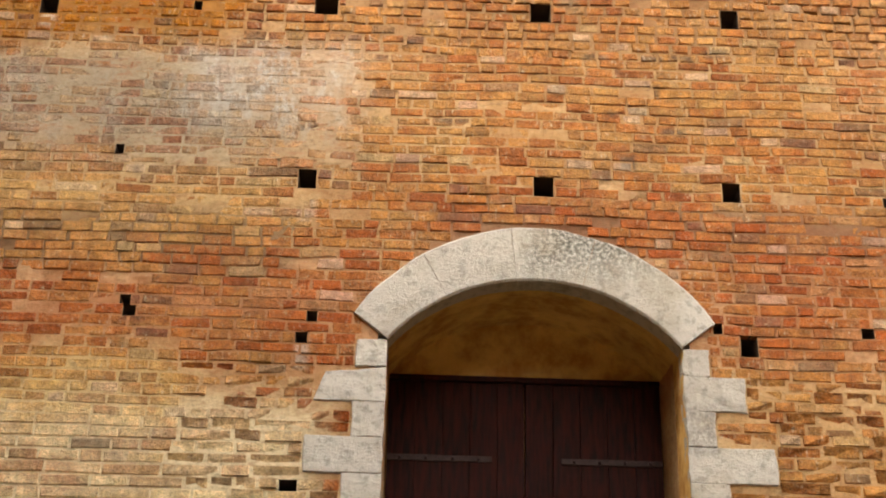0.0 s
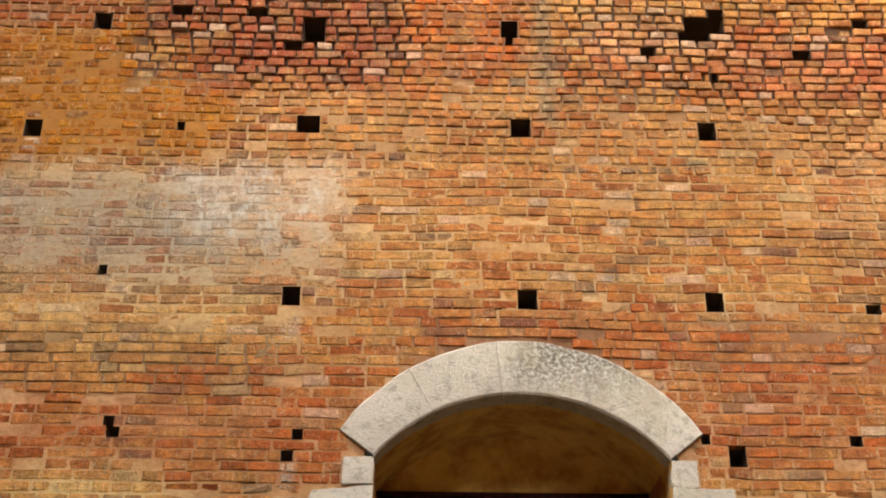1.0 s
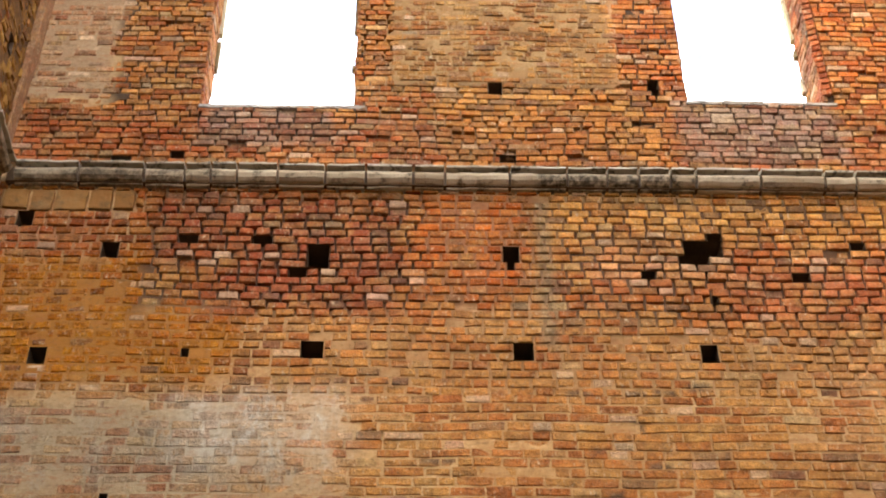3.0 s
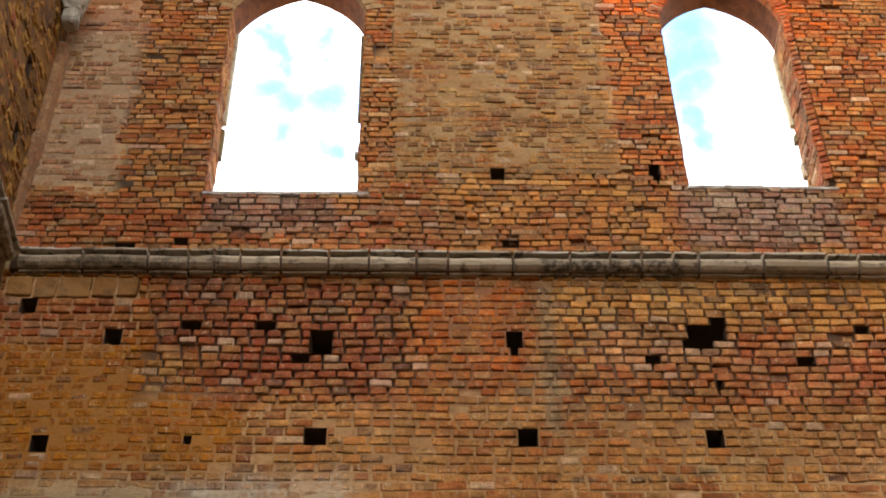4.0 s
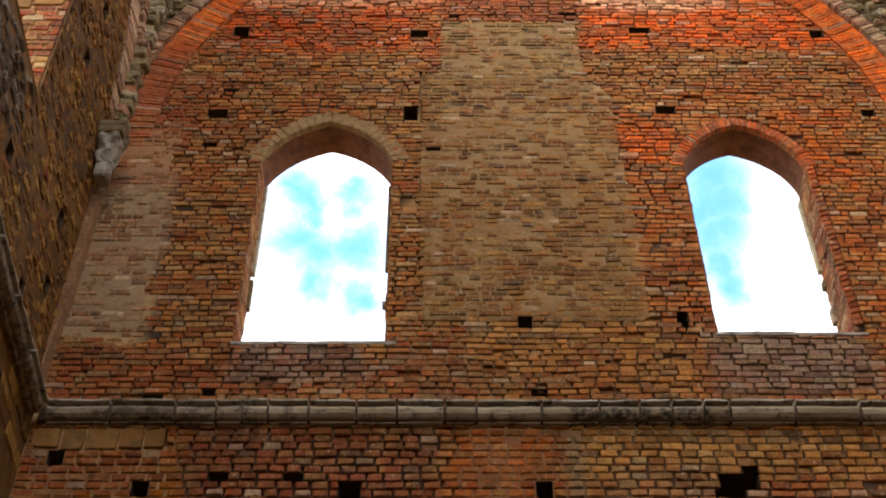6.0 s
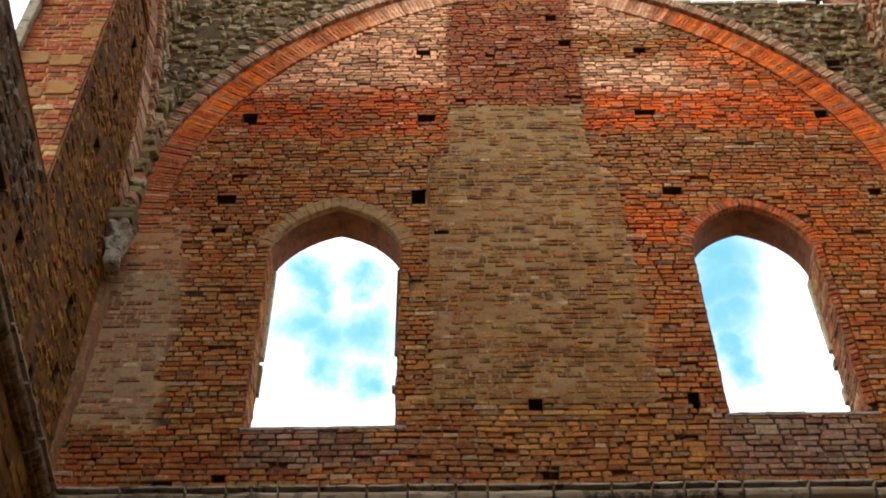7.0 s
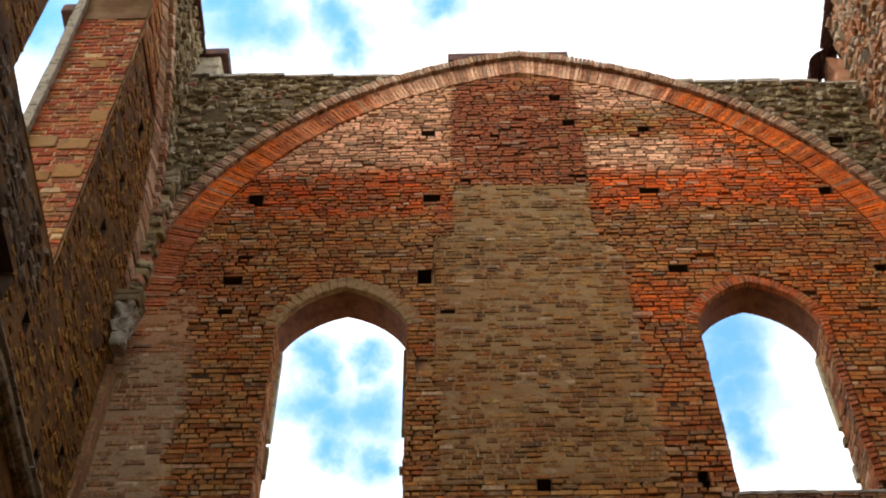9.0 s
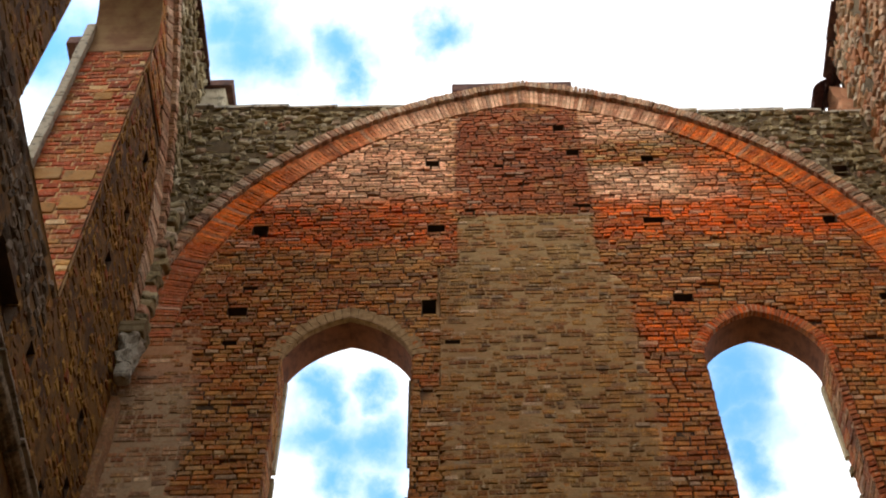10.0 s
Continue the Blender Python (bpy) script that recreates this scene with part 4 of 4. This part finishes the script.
door = tagged(new("double_door"), "dark red-brown plank double door with iron strap hinges", "door")
for x0, x1 in ((-0.145, 0.668), (0.674, 1.485)):
    leaf = part("door_leaf", box_bm(x0, x1, D + RECESS - 0.05, D + RECESS - 0.008, 0.02, 4.95), M_WOOD, door)
    n = 5
    for k in range(n):
        a, b = x0 + (x1 - x0) * k / n, x0 + (x1 - x0) * (k + 1) / n
        part("plank", box_bm(a + 0.0015, b - 0.0015, D + RECESS - 0.075, D + RECESS - 0.049, 0.02, 4.945, 0.004), M_WOOD, leaf)
    for z in (0.6, 2.5, 4.46):
        h0, h1 = (x0, x0 + 0.62) if x0 < 0 else (x1 - 0.60, x1)
        strap = box_bm(h0, h1, D + RECESS - 0.086, D + RECESS - 0.074, z - 0.018, z + 0.02, 0.004)
        for q in range(4):
            xx = h0 + (h1 - h0) * (q + 0.5) / 4
            bmesh.ops.create_icosphere(strap, subdivisions=1, radius=0.012, matrix=Matrix.Translation((xx, D + RECESS - 0.087, z)))
        part("strap_hinge", strap, M_IRON, leaf, "iron strap hinge")
part("lintel", box_bm(-0.145, 1.485, D + RECESS - 0.09, D + RECESS - 0.005, 4.95, 4.985, 0.006), M_WOOD, door)

# ---- string course ----
course = tagged(new("string_course"), "weathered moulded stone string course with dark stains", "string course", kind="structure")


def course_block(place, u0, u1, parent, rnd):
    roll = [(-0.05, 8.535), (0.03, 8.535), (0.035, 8.55), (0.062, 8.555), (0.088, 8.575), (0.098, 8.605), (0.088, 8.637), (0.066, 8.655), (-0.05, 8.660)]
    fillet = [(-0.05, 8.661), (0.108, 8.664), (0.113, 8.668), (0.113, 8.682), (0.104, 8.690), (-0.05, 8.75)]
    dz, do = rnd.uniform(-0.004, 0.004), rnd.uniform(-0.005, 0.005)
    made = []
    for name, prof, mat in (("course_block", roll, M_ROLL), ("fillet", fillet, M_COURSE)):
        vs = []
        n, steps = len(prof), 8
        for k in range(steps + 1):
            u = u0 + 0.010 + (u1 - u0 - 0.020) * k / steps
            for o, z in prof:
                chip = 0.007 * noise.noise((u * 14, o * 30, z * 20)) + (0.008 * min(0, noise.noise((u * 9, 4, z * 9))))
                vs.append(place(u, o + do + (chip if o > 0 else 0), z + dz + chip * 0.5))
        fs = [(k * n + j, k * n + j + 1, (k + 1) * n + j + 1, (k + 1) * n + j) for k in range(steps) for j in range(n - 1)]
        fs += [tuple(range(n)), tuple(range((steps + 1) * n - 1, steps * n - 1, -1))]
        made.append(mesh_object(name, vs, fs, mat, made[0] if made else parent))
    return made[0]


part("course_bed", box_bm(X_LEFT + 0.05, X_RIGHT - 0.05, D - 0.045, D + 0.05, 8.545, 8.675), M_DARK, course)
u = X_LEFT + 0.1
while u < X_RIGHT - 0.1:
    w = rnd.choice((0.28, 0.33, 0.40, 0.22, 0.45, 0.18))
    course_block(on_back, u, min(u + w, X_RIGHT - 0.1), course, rnd)
    u += w
u = 7.4
while u > 0:
    w = rnd.choice((0.5, 0.6, 0.7))
    course_block(on_left, u - w, u, course, rnd)
    course_block(on_right, u - w, u, course, rnd)
    u -= w

# ---- side walls ----
LANCET_W = Opening(4.30, 5.85, 10.15, 14.25, 1.20, 0.5)
MID_S = D - (VAULT.mid - X_LEFT)
VAULT_S = Opening(MID_S - VAULT.half, MID_S + VAULT.half, 11.9, 11.9, VAULT.rise, VAULT.sharp)
VAULT_S_OUT = Opening(VAULT_S.u0 - RING, VAULT_S.u1 + RING, 11.9, 11.9, VAULT.rise + RING, VAULT.sharp)


def gap_at(u, z, w, h):
    return Opening(u - w / 2, u + w / 2, z - h / 2, z + h / 2)


L_HOLES = [gap_at(6.53, 13.30, 0.13, 0.20), gap_at(6.50, 12.36, 0.11, 0.16), gap_at(6.45, 11.53, 0.13, 0.18), gap_at(5.77, 9.37, 0.12, 0.16), gap_at(6.92, 10.08, 0.10, 0.18), gap_at(7.04, 9.48, 0.10, 0.14), gap_at(6.51, 14.22, 0.10, 0.14), gap_at(6.62, 9.0, 0.10, 0.14), gap_at(6.42, 13.89, 1.05, 0.05), gap_at(5.08, 9.2, 0.55, 0.3)]
SIDE_BACK = 0.15


class AboveSide(Above):
    def span(self, z):
        if z < VAULT_S.z1:
            return None
        s = VAULT_S.span(z) or (VAULT_S.mid, VAULT_S.mid)
        return (-20, s[0]) if self.side < 0 else (s[1], 20)


def side_wall(place, parent, holes, top, stone):
    ops = [LANCET_W] + holes
    capped = ops + [AboveSide(-1), AboveSide(1)]
    wavy = lambda u, z: 0.005 + 0.010 * noise.noise((u * 3, 5, z * 3))
    backing("bed", place, -8.0, D + 0.04, 0.0, 16.1, capped, wavy, M_JOINT_TAN, parent, 0.10)
    p, worn = Pieces(place), Pieces(place)
    grey = lambda u, z: z > 9.42 + 0.12 * noise.noise((u * 5, 3, z * 5)) and 3.4 < u < 5.75 + 0.2 * noise.noise((u * 6, 8, z * 6)) and z < 10.2
    lay(p, -8.0, D + 0.03, 0.0, 8.5, ops, 0.13, 0.24, rnd, 0.02, 0.0, 0.012, 0.08, inset=0.012, wild=0.015)
    lay(p, -8.0, D + 0.03, 8.74, 13.9, capped, 0.075, 0.10, rnd, 0.010, 0.0, 0.009, 0.08, limit=grey, inset=0.011, wild=0.012)
    p.make("side_stones", M_TAN, parent)
    lay(worn, 3.3, 6.1, 9.3, 10.15, capped, 0.07, 0.12, rnd, 0.008, 0.004, 0.012, 0.08, limit=lambda u, z: not grey(u, z), inset=0.016, wild=0.012)
    worn.make("weathered_stones", M_WEATHERED, parent)
    p = Pieces(place)
    lay(p, -8.0, D + 0.03, 13.9, 16.1, capped, 0.068, 0.2, rnd, 0.010, 0.006, 0.006)
    p.make("side_brickwork", M_BRICK, parent)
    p = Pieces(place)
    ring(p, VAULT_S, 0.0, RING, 0.012, 0.2, 78, rnd, 0.010, 0.006)
    p.make("rib_bricks", M_RIM, parent)
    p = Pieces(place)
    ring(p, VAULT_S, RING, RING + RIM, 0.06, 0.2, 86, rnd, 0.012, 0.008)
    p.make("rib_edge", M_RIM, parent)
    p = Pieces(place)
    ring(p, VAULT_S, 0.005, RING + RIM - 0.01, -0.004, 0.2, 40, rnd, 0.0, 0.0)
    p.make("rib_bed", M_MORTAR, parent)
    behind = lambda u, out, z: place(u, out - SIDE_BACK, z)
    backing("rubble_bed", behind, -8.0, D + 0.3, 12.0, top, [VAULT_S_OUT], lambda u, z: 0.025 + 0.02 * noise.noise((u * 3, 9, z * 3)), M_JOINT_GREY, parent, 0.10)
    rubble("rubble_stones", behind, -8.0, D + 0.3, 12.0, top, [VAULT_S_OUT], stone, parent, rag=0.035)
    reveal(LANCET_W, place, 0.62, M_MORTAR, parent, "reveal", 14, 0.004)
    for o in holes:
        pocket(place, o, 0.25, M_DARK, parent)


side_wall(on_left, wall_left, L_HOLES, 17.44, M_RUBBLE)
side_wall(on_right, wall_right, [], 17.69, M_RUBBLE_WARM)
# far jamb of the side lancet: brick with a few stone blocks, plastered above
P = Pieces(lambda d, out, z: (X_LEFT - d, LANCET_W.u1 - out, z))
lay(P, 0.0, 0.62, 10.15, 14.2, [], 0.07, 0.17, rnd, 0.012, 0.006, 0.005, 0.03)
P.make_each("jamb_brick", M_JAMB_SIDE, wall_left)
for d0, d1, z0, z1 in ((0.02, 0.17, 12.22, 12.42), (0.08, 0.34, 11.78, 11.95), (0.36, 0.60, 11.82, 12.0), (0.05, 0.28, 11.35, 11.55), (0.30, 0.52, 11.30, 11.44), (0.20, 0.36, 13.2, 13.34)):
    part("jamb_block", rough_up(box_bm(X_LEFT - d1, X_LEFT - d0, LANCET_W.u1 - 0.014, LANCET_W.u1 + 0.05, z0, z1, 0.012), 0.006, 9, 1), M_OCHRE, wall_left, "golden stone block")
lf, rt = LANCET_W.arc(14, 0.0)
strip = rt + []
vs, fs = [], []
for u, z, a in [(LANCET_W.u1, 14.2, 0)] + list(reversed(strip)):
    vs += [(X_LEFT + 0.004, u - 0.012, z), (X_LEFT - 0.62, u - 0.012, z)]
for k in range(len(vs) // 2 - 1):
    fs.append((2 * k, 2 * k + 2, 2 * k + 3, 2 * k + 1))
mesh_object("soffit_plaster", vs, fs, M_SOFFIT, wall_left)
for k in range(12):
    z = 10.15 + k * 0.38
    part("frame_stone", rough_up(box_bm(X_LEFT - 0.70, X_LEFT - 0.61, LANCET_W.u1 - 0.07, LANCET_W.u1 + 0.1, z + 0.003, z + 0.375, 0.012), 0.008, 6, 1), M_CAPITAL, wall_left, "grey outer frame stone")
# outer skins of the side walls
for x0, x1, par, top in ((X_LEFT - 0.62, X_LEFT - 0.30, wall_left, 17.4), (X_RIGHT + 0.30, X_RIGHT + 0.62, wall_right, 17.65)):
    for y0, y1, z0, z1 in ((-8, 4.3, 0, top), (5.86, 8.1, 0, top), (4.3, 5.86, 0, 10.1), (4.3, 5.86, 15.3, top)):
        part("wall_core", box_bm(x0, x1, y0, y1, z0, z1), M_JOINT_GREY, par)

# added wall, never in view: holds back low sky and sun from behind
wall_rear = tagged(new("unseen_wall_south"), "unseen plain rubble wall added behind the bay to block low light", "wall", kind="structure")
on_rear = lambda u, out, z: (u, -8.0 + out, z)
backing("bed", on_rear, X_LEFT, X_RIGHT, 0.0, 8.5, [], lambda u, z: 0.02 * noise.noise((u * 3, 2, z * 3)), M_JOINT_TAN, wall_rear, 0.2)
rubble("rear_stones", on_rear, X_LEFT, X_RIGHT, 0.0, 8.5, [], M_TAN, wall_rear, size=(0.3, 0.16))

# coping slabs on the side walls
for side, X, top in ((-1, X_LEFT - SIDE_BACK, 17.44), (1, X_RIGHT + SIDE_BACK, 17.69)):
    coping = tagged(new("coping"), "dark weathered tile coping along a broken wall top", "coping", kind="structure")
    y = 8.05
    while y > -8:
        w = rnd.uniform(0.35, 0.6)
        over = rnd.uniform(0.03, 0.08)
        bm = box_bm(X if side > 0 else X - 0.55, X + 0.55 if side > 0 else X + over, y - w + 0.01, y, top, top + 0.05, 0.008)
        if side > 0:
            for v in bm.verts:
                if v.co.x < X + 0.1:
                    v.co.x -= over
        part("coping_tile", rough_up(bm, 0.008, 5), M_TILE, coping)
        y -= w
coping = tagged(new("coping"), "flat stone slabs capping the rubble end wall", "coping", kind="structure")
x = X_LEFT - 0.4
while x < X_RIGHT + 0.4:
    w = rnd.uniform(0.3, 0.6)
    part("coping_slab", rough_up(box_bm(x + 0.005, x + w, D + SET_BACK - rnd.uniform(0.0, 0.03), D + 0.9, 16.51 - 0.0675 * x, 16.545 - 0.0675 * x + rnd.uniform(0.0, 0.03), 0.006), 0.010, 6, 1), M_COURSE, coping)
    x += w
part("coping_slab", rough_up(box_bm(-0.06, 1.31, D + 0.06, D + 0.6, 16.62, 16.80, 0.01), 0.006, 5), M_TILE, coping, "dark slab over the arch crown")

# small capped stump on the wall's corner
stump = tagged(new("corner_pier"), "small brick corner stump with a dark tile cap", "pier")
part("shaft", rough_up(box_bm(-3.10, -2.76, D + 0.36, D + 0.66, 16.62, 17.42, 0.012), 0.018, 7, 3), M_RUBBLE, stump)
part("cap", rough_up(box_bm(-3.16, -2.68, D + 0.31, D + 0.72, 17.42, 17.56, 0.012), 0.006, 5), M_TILE, stump)
# broken eaves stump on the other corner
eaves = tagged(new("broken_eaves"), "curved dark roof tiles on a broken rubble stump", "eaves")
part("stump", rough_up(box_bm(4.36, 4.85, D + 0.36, D + 0.75, 16.2, 17.10, 0.03), 0.05, 5, 4), M_RUBBLE_WARM, eaves)
for x0, z0, w, h in ((4.42, 16.57, 0.35, 0.62), (4.56, 16.98, 0.26, 0.42), (4.66, 17.25, 0.22, 0.34)):
    bm = bmesh.new()
    n = 9
    rings = [[bm.verts.new((x0 - w * math.cos(math.radians(84 * q / (n - 1))), y, z0 + h * math.sin(math.radians(84 * q / (n - 1))))) for y in (D + 0.30, D + 0.78)] for q in range(n)]
    for q in range(n - 1):
        bm.faces.new((rings[q][0], rings[q][1], rings[q + 1][1], rings[q + 1][0]))
    bmesh.ops.solidify(bm, geom=bm.faces[:], thickness=0.05)
    part("roof_tile", bm, M_TILE, eaves)
# buttress seen through the side lancet
buttress = tagged(new("buttress"), "pale stone buttress with a dark overhanging cap outside the wall", "buttress")
part("shaft", rough_up(box_bm(-4.50, -4.34, 7.40, 7.70, 0.0, 17.52, 0.02), 0.01, 3), M_COURSE, buttress)
part("cap", rough_up(box_bm(-4.61, -4.25, 7.26, 7.74, 17.52, 17.72, 0.03), 0.01, 3), M_TILE, buttress)

# ---- corner capital, its shaft and the stump of the vault above it ----
capital = tagged(new("corner_capital"), "weathered grey carved stone capital in the wall corner", "capital")
cx, cy = -2.75, 7.21


def turned(profile, n, squareness=0.0):
    bm = bmesh.new()
    rows = []
    for r, z in profile:
        r, z = r * 0.78, 11.60 - (11.60 - z) * 0.82
        row = []
        for k in range(n):
            a = 2 * math.pi * k / n
            s = 1 / max(abs(math.cos(a)), abs(math.sin(a)))
            f = 1 + (s - 1) * squareness
            row.append(bm.verts.new((cx + r * f * math.cos(a), cy + r * f * math.sin(a), z)))
        rows.append(row)
    for a, b in zip(rows, rows[1:]):
        for k in range(n):
            bm.faces.new((a[k], a[(k + 1) % n], b[(k + 1) % n], b[k]))
    bm.faces.new(rows[0][::-1])
    bm.faces.new(rows[-1])
    return bm


part("abacus", rough_up(turned([(0.125, 11.44), (0.135, 11.46), (0.135, 11.53), (0.145, 11.55), (0.145, 11.60)], 24, 1.0), 0.006, 8), M_RUBBLE, capital)
bell = turned([(0.085, 10.98), (0.095, 11.06), (0.115, 11.14), (0.09, 11.2), (0.105, 11.28), (0.135, 11.36), (0.11, 11.40), (0.12, 11.44)], 28, 0.5)
for v in bell.verts:
    a = math.atan2(v.co.y - cy, v.co.x - cx)
    f = 1 + 0.16 * math.sin(a * 5 + v.co.z * 22)
    v.co.x, v.co.y = cx + (v.co.x - cx) * f, cy + (v.co.y - cy) * f
part("bell", rough_up(bell, 0.012, 9), M_CAPITAL, capital, "leaf-carved bell, worn pale")
part("astragal", rough_up(turned([(0.06, 10.78), (0.08, 10.80), (0.088, 10.85), (0.085, 10.92), (0.082, 10.98)], 24, 0.4), 0.008, 9), M_CAPITAL, capital)
strip = rough_up(box_bm(-2.86, -2.785, 7.36, 7.52, 8.74, 10.94, 0.012), 0.012, 5, 5)
for v in strip.verts:
    # it dies into the wall towards its foot
    fade = min(1.0, max(0.0, (10.1 - v.co.z) / 1.1))
    v.co.x -= 0.055 * fade
part("pilaster_strip", strip, M_JAMB, capital, "worn brick strip under the capital")
vault_stump = tagged(new("vault_springer"), "rough grey stump of the lost vault rising in the corner", "vault springer")
for k in range(22):
    z = 11.60 + k * 0.115
    s = 0.05 + 0.004 * k
    bm = box_bm(-2.86, -2.86 + s + 0.04 + rnd.uniform(-0.03, 0.03), 7.52 - s - 0.13 + 0.005 * k + rnd.uniform(-0.03, 0.03), 7.52, z, z + 0.112, 0.02)
    part("springer_stone", rough_up(bm, 0.025, 9, 2), M_RUBBLE, vault_stump)

# ---- ground ----
g = bmesh.new()
bmesh.ops.create_grid(g, x_segments=8, y_segments=8, size=600)
me = bpy.data.meshes.new("ground")
g.to_mesh(me)
g.free()
me.materials.append(M_GRASS)
tagged(new("ground", me), "pale trodden earth floor of the roofless abbey", "ground", kind="structure")

# ---- single bricks round the doorway ----
_variants = {}
for cs, out in SINGLE[:300]:
    key = rnd.randrange(10)
    if key not in _variants:
        q = Pieces(lambda u, o, z: (u, -o, z))
        q.quad([(-0.5, -0.5), (0.5, -0.5), (0.5, 0.5), (-0.5, 0.5)], 0.0, 0.05, 0.03, random.Random(key))
        mv = bpy.data.meshes.new("brick")
        mv.from_pydata(q.verts, [], q.faces)
        mv.materials.append(M_BRICK)
        _variants[key] = mv
    b = new("brick", _variants[key])
    b.parent = wall_back
    cu, cz = sum(c[0] for c in cs) / 4, sum(c[1] for c in cs) / 4
    b.location = (cu, D - out, cz)
    b.scale = (cs[1][0] - cs[0][0], 1, cs[3][1] - cs[0][1])
if len(SINGLE) > 300:
    P = Pieces(on_back)
    for cs, out in SINGLE[300:]:
        P.quad(cs, out, 0.05, 0.006, rnd)
    P.make("brickwork_door", M_BRICK, wall_back)
